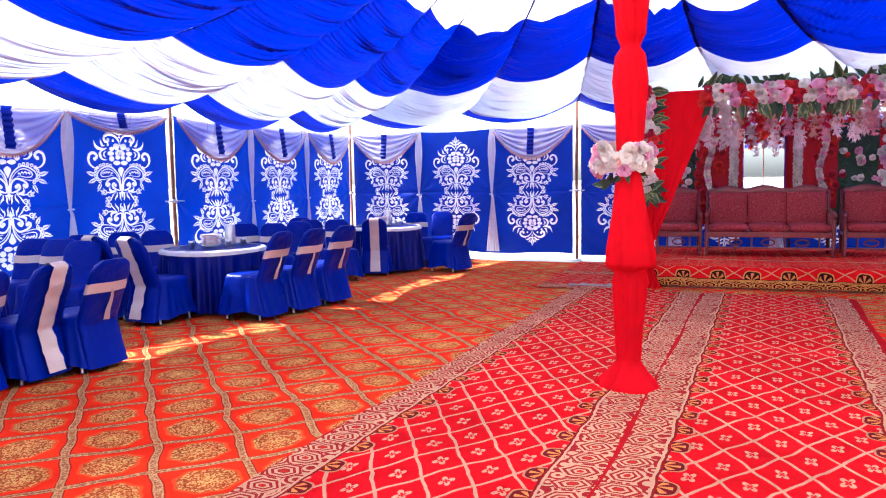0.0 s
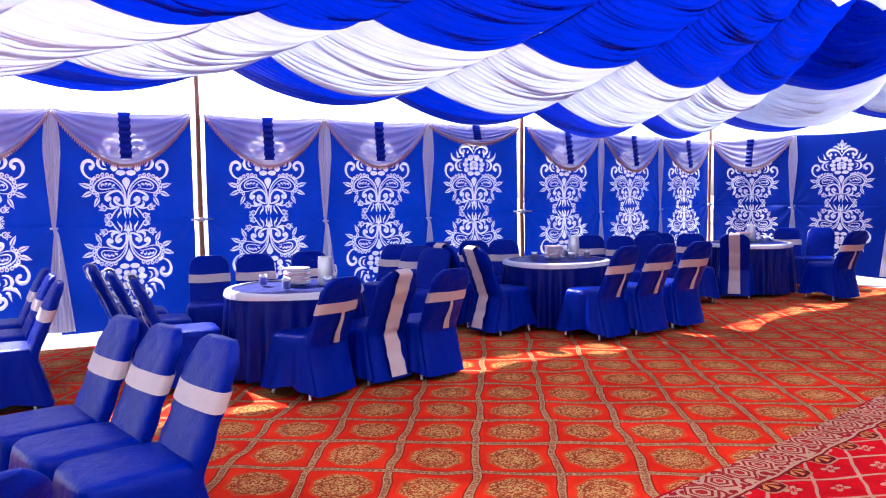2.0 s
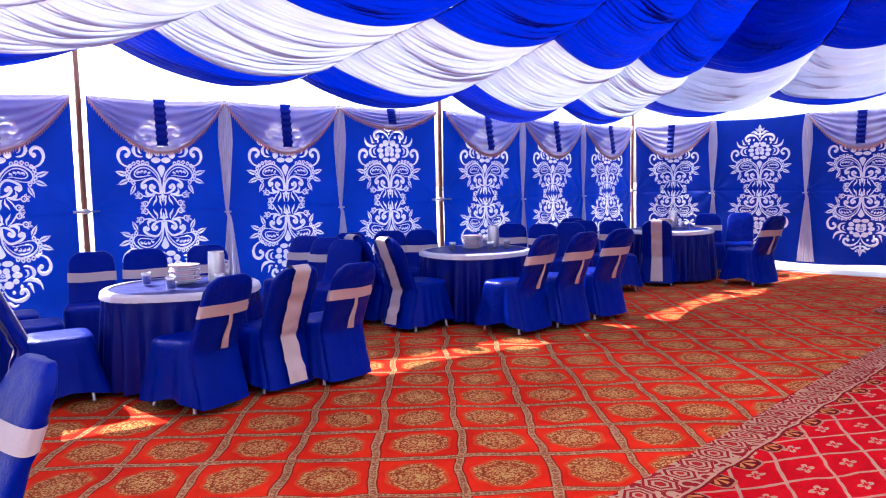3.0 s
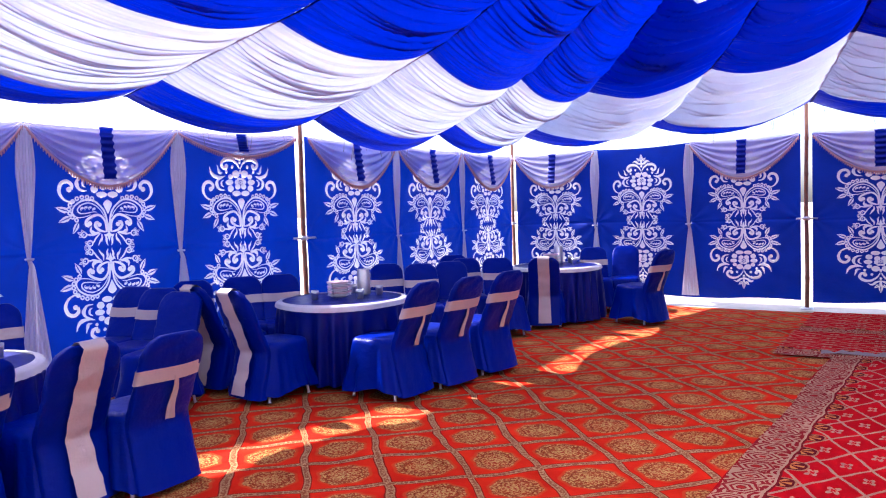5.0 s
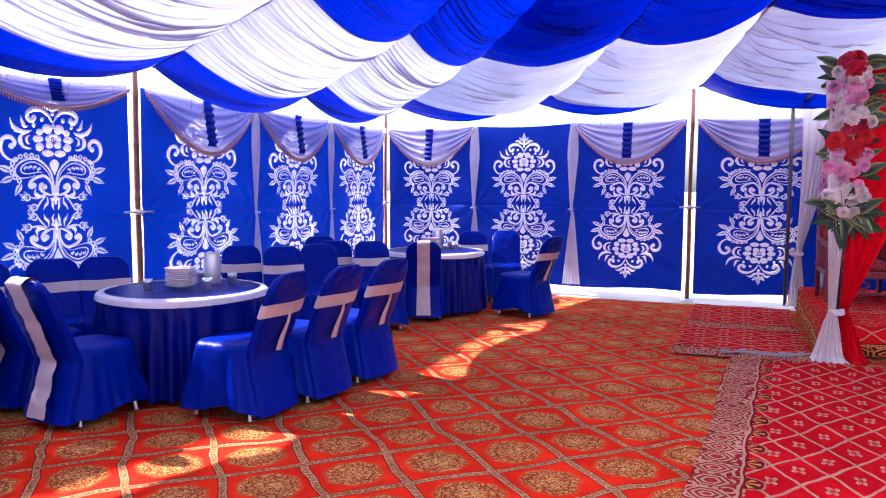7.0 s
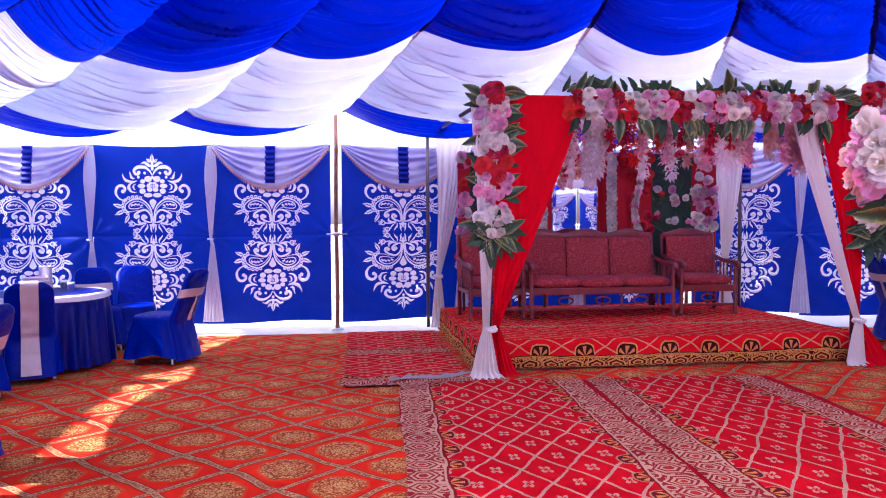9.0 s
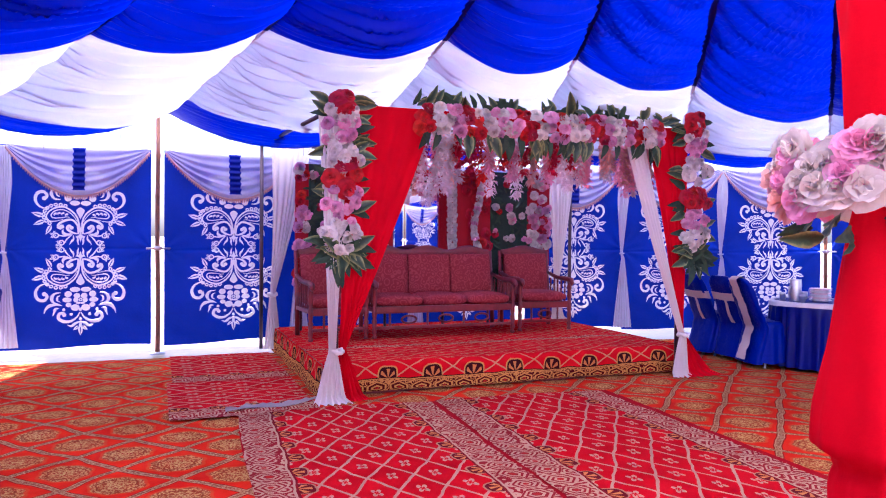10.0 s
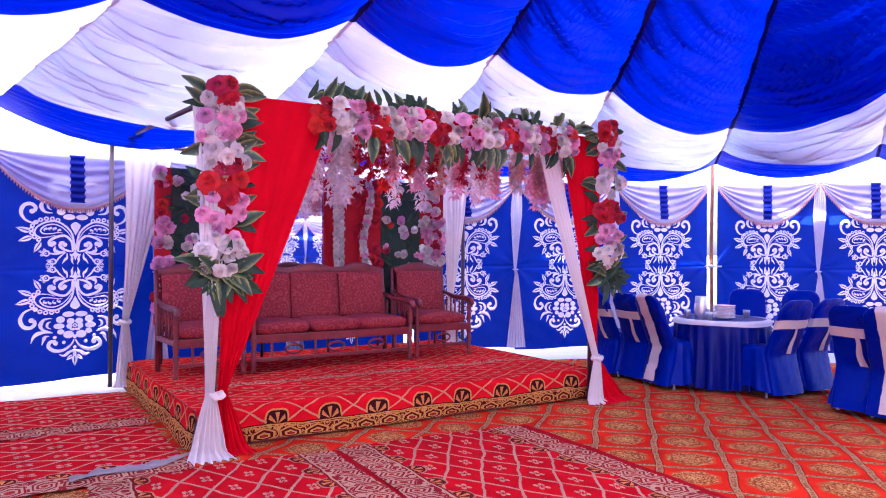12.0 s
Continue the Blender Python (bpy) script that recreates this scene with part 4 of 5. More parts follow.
        part("sash", bm, M_sash, back, "long cream sash laid over the back")
    # feet
    for x, y in ((-0.185, -0.20), (0.185, -0.20), (-0.185, 0.2), (0.185, 0.2)):
        bm = bmesh.new()
        tube(bm, [(x * 1.04, y * 1.04, 0.0), (x * 1.03, y * 1.03, 0.012), (x * 0.8, y * 0.8, 0.4)], [0.016, 0.012, 0.011], 8)
        part("leg", bm, M_steel, ob, "steel chair leg")


protos = {}
for key, lab in (("band", "banquet chair in blue satin cover with cream sash tied round"), ("long", "banquet chair in blue satin cover, long cream sash over its back"), ("none", "banquet chair in plain royal blue satin cover")):
    ob = thing("banquet_chair", lab, "chair", "covered banquet chairs")
    chair_parts(ob, key)
    protos[key] = [ob, False]


def chair(x, y, facing, sash="band", z=0.016, size=1.0):
    ob, done = protos[sash]
    m = heading(x, y, z, facing) @ Matrix.Diagonal((size, size, size, 1))
    if not done:
        ob.matrix_basis = m
        protos[sash][1] = True
        return ob
    return copy_thing(ob, m)


def from_back(x, y, facing, sash="band", size=1.0):
    """A chair by the place of its back's foot."""
    a = radians(facing)
    return chair(x + 0.22 * math.cos(a), y + 0.22 * math.sin(a), facing, sash, 0.016, size)


TABLE_R = 0.60
table = thing("round_table", "round banquet table under a blue cloth", "table", "round tables")
bm = bmesh.new()
lathe(bm, [(0, 0.715), (TABLE_R - 0.02, 0.715), (TABLE_R - 0.008, 0.722), (TABLE_R - 0.008, 0.737), (TABLE_R - 0.02, 0.744), (0, 0.744)], 48)
part("tabletop", bm, M_wood, table)
for k in range(4):
    a = k * math.pi / 2 + 0.4
    bm = bmesh.new()
    tube(bm, [(0.38 * math.cos(a), 0.38 * math.sin(a), 0), (0.34 * math.cos(a), 0.34 * math.sin(a), 0.715)], 0.018, 8)
    part("leg", bm, M_steel, table)
tcloth = thing("tablecloth", "royal blue tablecloth with pleated skirt and white band round the rim", "tablecloth", "tablecloths")
bm = bmesh.new()
grid_mesh(bm, 64, 16, lambda u, v: ((TABLE_R - 0.035) * max(v, 0.01) * math.cos(u * math.tau), (TABLE_R - 0.035) * max(v, 0.01) * math.sin(u * math.tau), 0.750 + 0.005 * noise.noise(Vector((v * 5 * math.cos(u * math.tau), v * 5 * math.sin(u * math.tau), 1.0)))), True)
part("top_cloth", bm, M_table_blue, tcloth)
bm = bmesh.new()


def band_fn(u, v):
    a = u * math.tau
    prof = [(TABLE_R - 0.045, 0.757), (TABLE_R - 0.03, 0.758), (TABLE_R - 0.005, 0.755), (TABLE_R + 0.012, 0.742), (TABLE_R + 0.017, 0.722), (TABLE_R + 0.020, 0.702)]
    i = min(int(v * 5), 4)
    t = v * 5 - i
    r = prof[i][0] + (prof[i + 1][0] - prof[i][0]) * t
    z = prof[i][1] + (prof[i + 1][1] - prof[i][1]) * t
    r += 0.005 * math.sin(a * 46) * v
    return (r * math.cos(a), r * math.sin(a), z + 0.006 * math.sin(a * 3) * v)


grid_mesh(bm, 160, 15, band_fn, True)
part("rim_band", bm, M_table_white, tcloth, "white band round the rim")
bm = bmesh.new()


def skirt_fn(u, v):
    a = u * math.tau
    r = TABLE_R + 0.004 + 0.03 * v + (0.010 + 0.03 * v) * math.sin(a * 26 + 1.5 * math.sin(a * 5)) * min(1, v * 4)
    return (r * math.cos(a), r * math.sin(a), 0.735 - 0.705 * v)


grid_mesh(bm, 208, 14, skirt_fn, True)
part("skirt", bm, M_table_blue, tcloth, "pleated blue table skirt")

TABLES = [(-2.52, 6.08, 20), (-0.43, 8.92, 55), (2.25, 12.0, 80), (-2.42, 1.72, 0), (9.75, 5.2, 140)]
for k, (x, y, a) in enumerate(TABLES):
    m = pose(x, y, 0.016, 0, 0, a) @ Matrix.Diagonal((0.84, 0.84, 1, 1) if x > 9 else (1.03, 1.03, 0.985, 1))
    if k == 0:
        first_size = 0.97
        m = m @ Matrix.Diagonal((first_size / 1.03, first_size / 1.03, 1, 1))
        table.matrix_basis, tcloth.matrix_basis = m, m
    else:
        m = m @ Matrix.Diagonal((1 / first_size, 1 / first_size, 1 / 0.985, 1))
        copy_thing(table, m), copy_thing(tcloth, m)

# chairs by table
for x, y in ((-1.92, 5.33), (-1.60, 5.80), (-1.22, 6.05)):
    from_back(x, y, {-1.92: 156, -1.60: 148}.get(x, 146), "long" if x == -1.60 else "band")
for x, y in ((0.20, 7.95), (0.60, 8.30), (1.02, 8.75)):
    from_back(x, y, {0.20: 145, 0.60: 140}.get(x, 136), size=1.06)
for x, y in ((-1.56, 8.48), (-1.12, 8.02)):
    from_back(x, y, 50, "long", 1.04)
from_back(1.95, 11.22, 78, "long")
from_back(3.37, 11.21, 128, size=1.05)
for x, y in ((-1.58, 2.80), (-1.98, 3.02), (-2.36, 3.24)):
    from_back(x, y, 234)
from_back(-1.34, 1.42, 163)
for x, y in ((-3.95, 4.65), (-4.4, 5.1), (-4.85, 5.55)):
    from_back(x, y, 225)
for x, y in ((-3.34, 5.30), (-3.86, 5.72), (-4.36, 6.12)):
    from_back(x, y, 38, "long")
for x, y in ((-3.85, 6.95), (-3.45, 7.2), (-3.0, 7.6)):
    from_back(x, y, 300)
for x, y in ((-2.45, 8.75), (-2.12, 8.5)):
    from_back(x, y, 255)
from_back(-1.8, 8.1, 255, "none")
for x, y in ((-1.52, 9.5), (-1.14, 9.62), (-1.95, 9.2)):
    from_back(x, y, 285)
for x, y in ((-0.06, 10.7), (0.36, 10.5), (1.36, 11.1), (0.95, 11.25), (0.84, 12.0)):
    from_back(x, y, 275)
from_back(0.74, 10.75, 275, "none")
from_back(3.0, 12.8, 262)
from_back(3.5, 12.9, 250, "none")
from_back(9.95, 6.5, 318, size=1.1), from_back(9.72, 6.1, 322, size=1.1), from_back(9.38, 5.80, 312, "long", 1.1)
from_back(9.30, 4.62, 50, size=1.1), from_back(9.74, 4.28, 52, size=1.1)
from_back(11.1, 4.92, 184, "none", 1.1), from_back(11.1, 4.34, 168, "none", 1.1)
from_back(8.72, 3.95, 330, size=1.1), from_back(8.45, 3.70, 330, "long", 1.1), from_back(8.98, 3.52, 330, size=1.1)
from_back(-4.6, 3.9, 20)
for k in range(6):
    from_back(6.9 - 0.72 * k, -5.15 - 0.24 * k, 252, "long" if k == 2 else "band")

# things on the tables
jug = thing("steel_jug", "brushed steel water jug standing on the table", "jug", "steel jugs")
bm = bmesh.new()
lathe(bm, [(0, 0), (0.064, 0), (0.066, 0.01), (0.063, 0.225), (0.059, 0.238), (0.063, 0.25), (0.057, 0.25), (0.054, 0.03), (0, 0.03)], 24)
jbody = part("body", bm, M_steel, jug)
bm = bmesh.new()
tube(bm, [(0.055, 0, 0.18), (0.09, 0, 0.17), (0.098, 0, 0.11), (0.085, 0, 0.05), (0.056, 0, 0.045)], 0.008, 8)
part("handle", bm, M_steel, jbody)
tumbler = thing("steel_tumbler", "small ribbed steel tumbler on the table", "tumbler", "steel tumblers")
bm = bmesh.new()
lathe(bm, [(0, 0), (0.030, 0), (0.031, 0.025), (0.034, 0.028), (0.033, 0.055), (0.036, 0.058), (0.037, 0.09), (0.034, 0.09), (0.029, 0.01), (0, 0.01)], 20)
part("cup", bm, M_steel, tumbler)
plates = thing("plate_stack", "stack of white china plates with pink paper between", "plates", "plate stacks")
for k in range(9):
    bm = bmesh.new()
    z = 0.016 * k
    off = 0.006 * math.sin(k * 2.1)
    lathe(bm, [(0, z), (0.07, z), (0.075, z + 0.004), (0.118, z + 0.017), (0.121, z + 0.02), (0.117, z + 0.022), (0.07, z + 0.008), (0, z + 0.008)], 28, Matrix.Translation((off, 0.006 * math.cos(k * 1.7), 0)))
    part("plate", bm, M_pinkpaper if k % 3 == 2 else M_china, plates)
first = True
TOP = 0.016 + 0.7585 * 0.99
for x, y, a in TABLES:
    if (x, y) == (-2.42, 1.72):
        continue
    def spot(dx, dy):
        c, s = math.cos(radians(a)), math.sin(radians(a))
        return x + dx * c - dy * s, y + dx * s + dy * c
    for src, places in ((jug, [(0.27, -0.05)]), (plates, [(0.02, 0.05)]), (tumbler, [(-0.28, 0.1), (-0.05, -0.26), (0.33, 0.12), (0.3, -0.22)])):
        for j, (dx, dy) in enumerate(places):
            px, py = spot(dx, dy)
            m = pose(px, py, TOP, 0, 0, a + 40 * j)
            if first and j == 0:
                src.matrix_basis = m
            else:
                copy_thing(src, m)
    first = False

# stage --------------------------------------------------------------------------------
ST_D = Vector((0.818, -0.575))
ST_N = Vector((0.575, 0.818))
ST_O = Vector((5.12, 8.78))
ST_W, ST_DEPTH, ST_H = 4.10, 2.85, 0.30
ST_ANGLE = math.degrees(math.atan2(ST_D.y, ST_D.x))
ST_M = pose(ST_O.x, ST_O.y, 0.0, 0, 0, ST_ANGLE)   # x along the front, y to the back

stage = thing("stage", "low stage covered with red carpet with a patterned front border", "stage", m=ST_M @ Matrix.Translation((0.14, 0, 0)))
ST_W -= 0.14
M_stage = carpet_runner("red_stage_carpet", 3.2, True, False, "UV", 0.18, True)
bm = bmesh.new()
box(bm, 0.03, ST_W - 0.03, 0.03, ST_DEPTH, 0.0, ST_H - 0.02)
part("deck", bm, M_wood, stage, smooth=False)
bm = bmesh.new()


def cover(u, v):
    """The carpet runs up the front and over the top; x across it counts from the floor edge."""
    L = v * (ST_DEPTH + ST_H)
    x = u * ST_W
    w = 0.012 * noise.noise(Vector((x * 2.2, L * 2.2, 3.0)))
    if L < ST_H:
        return (x, -0.02 + 0.02 * math.sin(x * 3.1) * (1 - L / ST_H) + w, max(0.03, L + 0.006 * math.sin(x * 4)))
    return (x, L - ST_H, ST_H + w)


rows = grid_mesh(bm, 60, 50, cover)
place = {v: (j / 50 * (ST_DEPTH + ST_H), i / 60 * ST_W) for j, row in enumerate(rows) for i, v in enumerate(row)}
uv = bm.loops.layers.uv.new("across")
for fc in bm.faces:
    for lp in fc.loops:
        lp[uv].uv = place[lp.vert]
cov = part("carpet_cover", bm, M_stage, stage, "red patterned carpet over the deck")
# stage sides
for name, sx, s in (("side_cover", 0.0, -1), ("side_cover", ST_W, 1)):
    bm = bmesh.new()

    def side(u, v):
        L = v * (ST_H + 0.05)
        y = -0.02 + u * ST_DEPTH
        fl = (0.03 + 0.02 * (1 - u) ** 4) * (1 - min(1, L / ST_H)) ** 2
        return (sx + s * (0.012 + fl + 0.012 * math.sin(y * 5) * (1 - v)), y, max(0.022, min(L, ST_H + 0.004)))
    rows = grid_mesh(bm, 40, 8, side)
    place = {v: (j / 8 * ST_H + 0.02, i / 40 * ST_DEPTH + 0.1) for j, row in enumerate(rows) for i, v in enumerate(row)}
    uv = bm.loops.layers.uv.new("across")
    for fc in bm.faces:
        for lp in fc.loops:
            lp[uv].uv = place[lp.vert]
    part(name, bm, M_stage, stage)

# small red rugs beside the stage
for b0, b1, x0, x1, z in ((-0.50, 1.05, -1.17, 0.02, 0.012), (1.0, 2.62, -1.12, 0.02, 0.020)):
    bm = bmesh.new()
    w = b1 - b0

    def rug(u, v):
        x, y = x0 + (x1 - x0) * u, v * w
        q = ST_M @ Vector((x, b0 + y, 0))
        return (y, x, ruffle(q.x, q.y) + 0.012 + 0.006 * noise.noise(Vector((x * 5, y * 5, 2))))
    grid_mesh(bm, 22, 28, rug)
    ob = part("red_rug", bm, carpet_runner("red_rug_pile", w, True, False))
    # its local x runs to the back of the stage
    ob.matrix_basis = ST_M @ Matrix.Translation((0, b0, z)) @ Matrix(((0, 1, 0, 0), (1, 0, 0, 0), (0, 0, 1, 0), (0, 0, 0, 1)))
    tagged(ob, "small red rug with cream lattice laid beside the stage", "rug", "rugs beside the stage")

# crumpled grey cloth at the stage's corner
M_grey = cloth("grey_cloth", (0.30, 0.23, 0.22), 0.0, 0.8)
bm = bmesh.new()
grid_mesh(bm, 40, 12, lambda u, v: (u * 0.80 - 0.74, -0.40 + 0.22 * u + 0.05 * math.sin(u * 7) + (v - 0.5) * (0.05 + 0.10 * math.sin(u * math.pi) ** 2), 0.040 + 0.05 * math.sin(v * math.pi) * abs(noise.noise(Vector((u * 7, v * 3, 0)))) + 0.03 * noise.noise(Vector((u * 11, v * 4, 5))) * math.sin(v * math.pi)))
ob = part("floor_cloth", bm, M_grey)
ob.matrix_basis = ST_M
tagged(ob, "crumpled grey cloth lying on the carpet by the stage", "cloth")

# wedding canopy ------------------------------------------------------------------------
canopy = thing("wedding_canopy", "square stage canopy on posts with red and white drapes", "canopy", m=ST_M)
XL, XR, BF, BB, CH = 0.23, 3.97, -0.12, 3.0, 2.62
M_frame = plain("dark_frame_pipe", (0.10, 0.07, 0.09), 0.4, 0.6, 0.2, 10, 0.05)
for x, y, z0 in ((XL, BF, 0.02), (XR, BF, 0.02), (XL - 0.25, BB, 0.02), (XR + 0.36, BB - 0.3, 0.02)):
    bm = bmesh.new()
    tube(bm, [(x, y, z0), (x, y, CH + 0.02)], 0.024, 10)
    part("post", bm, M_frame, canopy, "dark metal pipe post")
for p, q in (((XL, BF), (XR, BF)), ((XL - 0.25, BB), (XR + 0.36, BB - 0.3)), ((XL, BF), (XL - 0.25, BB)), ((XR, BF), (XR + 0.36, BB - 0.3))):
    bm = bmesh.new()
    tube(bm, [(*p, CH), (*q, CH)], 0.022, 10)
    part("rail", bm, M_frame, canopy, "dark metal pipe rail")


def drape(name, top_a, top_b, tie, flare, mat, label, y_top=BF, y_low=BF, z_tie=0.45, folds=9, amp=0.022, phase=0.0, foot=0.02, out=0.0):
    """Cloth gathered from the rail between top_a and top_b to a tie on the post, then spreading to the floor."""
    bm = bmesh.new()

    def fn(u, v):
        z = CH + 0.02 - (CH + 0.02 - foot) * v
        vt = (CH + 0.02 - z_tie) / (CH + 0.02 - foot)
        a = u - 0.5
        ripple = 0.55 + 1.2 * abs(noise.noise(Vector((u * 5.0, v * 1.6, top_a * 3.0 + y_low))))
        if v < vt:
            t = v / vt
            k = t ** 1.25
            xc = ((top_a + top_b) / 2) * (1 - k) + tie * k
            half = (abs(top_b - top_a) / 2) * (1 - t) ** 1.1 + 0.032
            yy = y_top * (1 - t) + y_low * t - 0.03 * math.sin(t * math.pi)
            f = amp * (0.5 + 0.5 * t)
        else:
            t = (v - vt) / (1 - vt)
            xc = tie + out * t
            half = 0.034 + flare * t ** 0.8 + 0.05 * max(0, t - 0.9) * 10 * min(1, flare * 9)
            yy = y_low - (0.02 + 0.10 * flare * 4 * t ** 3) - 0.10 * max(0, t - 0.93) / 0.07 * min(1, flare * 8)
            f = amp * (1 + 0.9 * t)
        return (xc + 2 * a * half, yy - 0.035 - ripple * f * math.cos(u * math.tau * folds + phase + 0.8 * math.sin(v * 5) + 2.5 * noise.noise(Vector((u * 3, v * 2, phase)))) - 0.03 * (1 - 4 * a * a) * min(1, v * 3), z)
    grid_mesh(bm, 90, 70, fn)
    part(name, bm, mat, canopy, label)


drape("red_drape", XL - 0.02, 1.12, XL + 0.05, 0.08, M_red_cloth, "red chiffon drape tied to the post", out=0.08, folds=6, amp=0.014)
drape("white_drape", XL - 0.16, XL + 0.06, XL - 0.05, 0.10, M_white_drape, "white drape tied to the post", phase=1.0, folds=6, y_top=BF - 0.05, y_low=BF - 0.05, out=-0.03)
drape("red_drape", XR - 0.42, XR + 0.05, XR + 0.02, 0.17, M_red_cloth, "red chiffon drape tied to the post", folds=5, out=0.16, amp=0.016)
drape("white_drape", XR - 0.70, XR - 0.50, XR - 0.02, 0.06, M_white_drape, "white drape tied to the post", phase=1.0, folds=5, y_top=BF + 0.03, y_low=BF - 0.06, out=-0.05)
drape("back_drape", XL - 0.12, XL + 0.34, XL - 0.13, 0.07, M_white_drape, "white drape on the back post", folds=6, y_top=BB - 0.05, y_low=BB - 0.1, z_tie=0.72, foot=0.05)
drape("back_drape", XR - 0.10, XR + 0.36, XR + 0.06, 0.07, M_white_drape, "white drape on the back post", folds=6, y_top=BB - 0.35, y_low=BB - 0.4, z_tie=0.78, foot=0.32)
for x, y, z in ((XL - 0.01, BF - 0.10, 0.45), (XR - 0.01, BF - 0.11, 0.45), (XL - 0.13, BB - 0.15, 0.72), (XR + 0.06, BB - 0.45, 0.78)):
    bm = bmesh.new()
    tube(bm, [(x + 0.045 * math.cos(k / 14 * math.tau), y + 0.04 * math.sin(k / 14 * math.tau), z + 0.012 * math.sin(k)) for k in range(15)], [0.022 + 0.008 * math.sin(k * 2.1) for k in range(15)], 8)
    part("tie_band", bm, M_white_drape, canopy, "white cloth tie")
# red valance along the front rail
bm = bmesh.new()
grid_mesh(bm, 120, 8, lambda u, v: (XL + (XR - XL) * u, BF - 0.03 - 0.012 * math.sin(u * 120) * v, CH + 0.03 - (0.13 + 0.02 * math.sin(u * 31)) * v))
part("valance", bm, M_red_cloth, canopy, "red cloth along the front rail")

# flowers ---------------------------------------------------------------------------------


def petal_mat(name, colour, deep, thin=0.22):
    m, nt, b, out = material(name)
    vec = coords(nt)
    n = noise_tex(nt, 18, 4, vec)
    rnd = nt.nodes.new("ShaderNodeObjectInfo").outputs["Random"]
    col = ramp(nt, n, [(0.3, deep), (0.65, colour)])
    hue = nt.nodes.new("ShaderNodeHueSaturation")
    link(nt, calc(nt, "MULTIPLY_ADD", rnd, 0.35, 0.80), hue.inputs["Value"])
    link(nt, calc(nt, "MULTIPLY_ADD", rnd, 0.02, 0.49), hue.inputs["Hue"])
    link(nt, col, hue.inputs["Color"])
    link(nt, hue.outputs[0], b.inputs["Base Color"])
    b.inputs["Roughness"].default_value = 0.6
    b.inputs["Sheen Weight"].default_value = 0.1
    tr = nt.nodes.new("ShaderNodeBsdfTranslucent")
    link(nt, hue.outputs[0], tr.inputs[0])
    mx = nt.nodes.new("ShaderNodeMixShader")
    mx.inputs[0].default_value = thin
    link(nt, b.outputs[0], mx.inputs[1]), link(nt, tr.outputs[0], mx.inputs[2]), link(nt, mx.outputs[0], out.inputs[0])
    return m


F_red = petal_mat("red_petal", (0.76, 0.003, 0.022), (0.46, 0.002, 0.010))
F_pink = petal_mat("pink_petal", (0.90, 0.48, 0.66), (0.76, 0.24, 0.44))
F_white = petal_mat("white_petal", (0.92, 0.85, 0.78), (0.70, 0.60, 0.52))
F_peach = petal_mat("peach_petal", (0.90, 0.56, 0.50), (0.84, 0.40, 0.34))
M_leaf = petal_mat("dark_leaf", (0.035, 0.085, 0.030), (0.012, 0.035, 0.018))
# leaves with a dark middle and pale yellow edges
m, nt, b, out = material("variegated_leaf")
sep = nt.nodes.new("ShaderNodeSeparateXYZ")
link(nt, coords(nt, "UV"), sep.inputs[0])
off = calc(nt, "ABSOLUTE", calc(nt, "SUBTRACT", sep.outputs[0], 0.5))
off = calc(nt, "ADD", off, calc(nt, "MULTIPLY_ADD", noise_tex(nt, 30, 4, coords(nt)), 0.6, -0.3))
link(nt, ramp(nt, off, [(0.12, (0.022, 0.058, 0.024)), (0.26, (0.06, 0.10, 0.032)), (0.44, (0.26, 0.27, 0.085))]), b.inputs["Base Color"])
b.inputs["Roughness"].default_value = 0.45
M_leaf_edge = m
M_core = plain("flower_heart", (0.42, 0.26, 0.10), 0.8, 0, 0.3, 60, 0.3)


def rose_mesh(name, seed, mat, rings=((0.008, 3, 1.0, 0.022), (0.018, 4, 0.86, 0.030), (0.030, 5, 0.60, 0.036), (0.042, 6, 0.34, 0.040), (0.052, 7, 0.10, 0.038))):
    """A rose of about 12 cm: cupped petals in rings, opening along +z."""
    rnd = random.Random(seed)
    bm = bmesh.new()
    for ri, (r, n, up, size) in enumerate(rings):
        for k in range(n):
            a = k / n * math.tau + ri * 0.7 + rnd.uniform(-0.2, 0.2)
            tilt = up + rnd.uniform(-0.12, 0.12)
            s = size * rnd.uniform(0.85, 1.15)
            out = Vector((math.cos(a), math.sin(a), 0))
            sidev = Vector((-math.sin(a), math.cos(a), 0))

            def pf(u, v):
                w = (u - 0.5) * 2
                h = v
                width = s * (0.45 + 0.75 * math.sin(min(1, h * 1.05) * math.pi * 0.62))
                curl = 0.35 * s * h * h * (1 - up * 0.6)
                radial = r * 0.35 + (1 - tilt) * s * 1.15 * h + curl - 0.35 * s * w * w * (1 - 0.5 * h)
                zz = tilt * s * 1.35 * h + 0.016 * up - curl * 0.6 - 0.006 * ri + 0.004 * math.sin(w * 4 + k)
                return out * radial + sidev * w * width * (0.9 if h < 0.99 else 0.75) + Vector((0, 0, zz))
            grid_mesh(bm, 4, 3, pf)
    me = bpy.data.meshes.new(name)
    for fc in bm.faces:
        fc.smooth = True
    bm.to_mesh(me)
    bm.free()
    me.materials.append(mat)
    return me


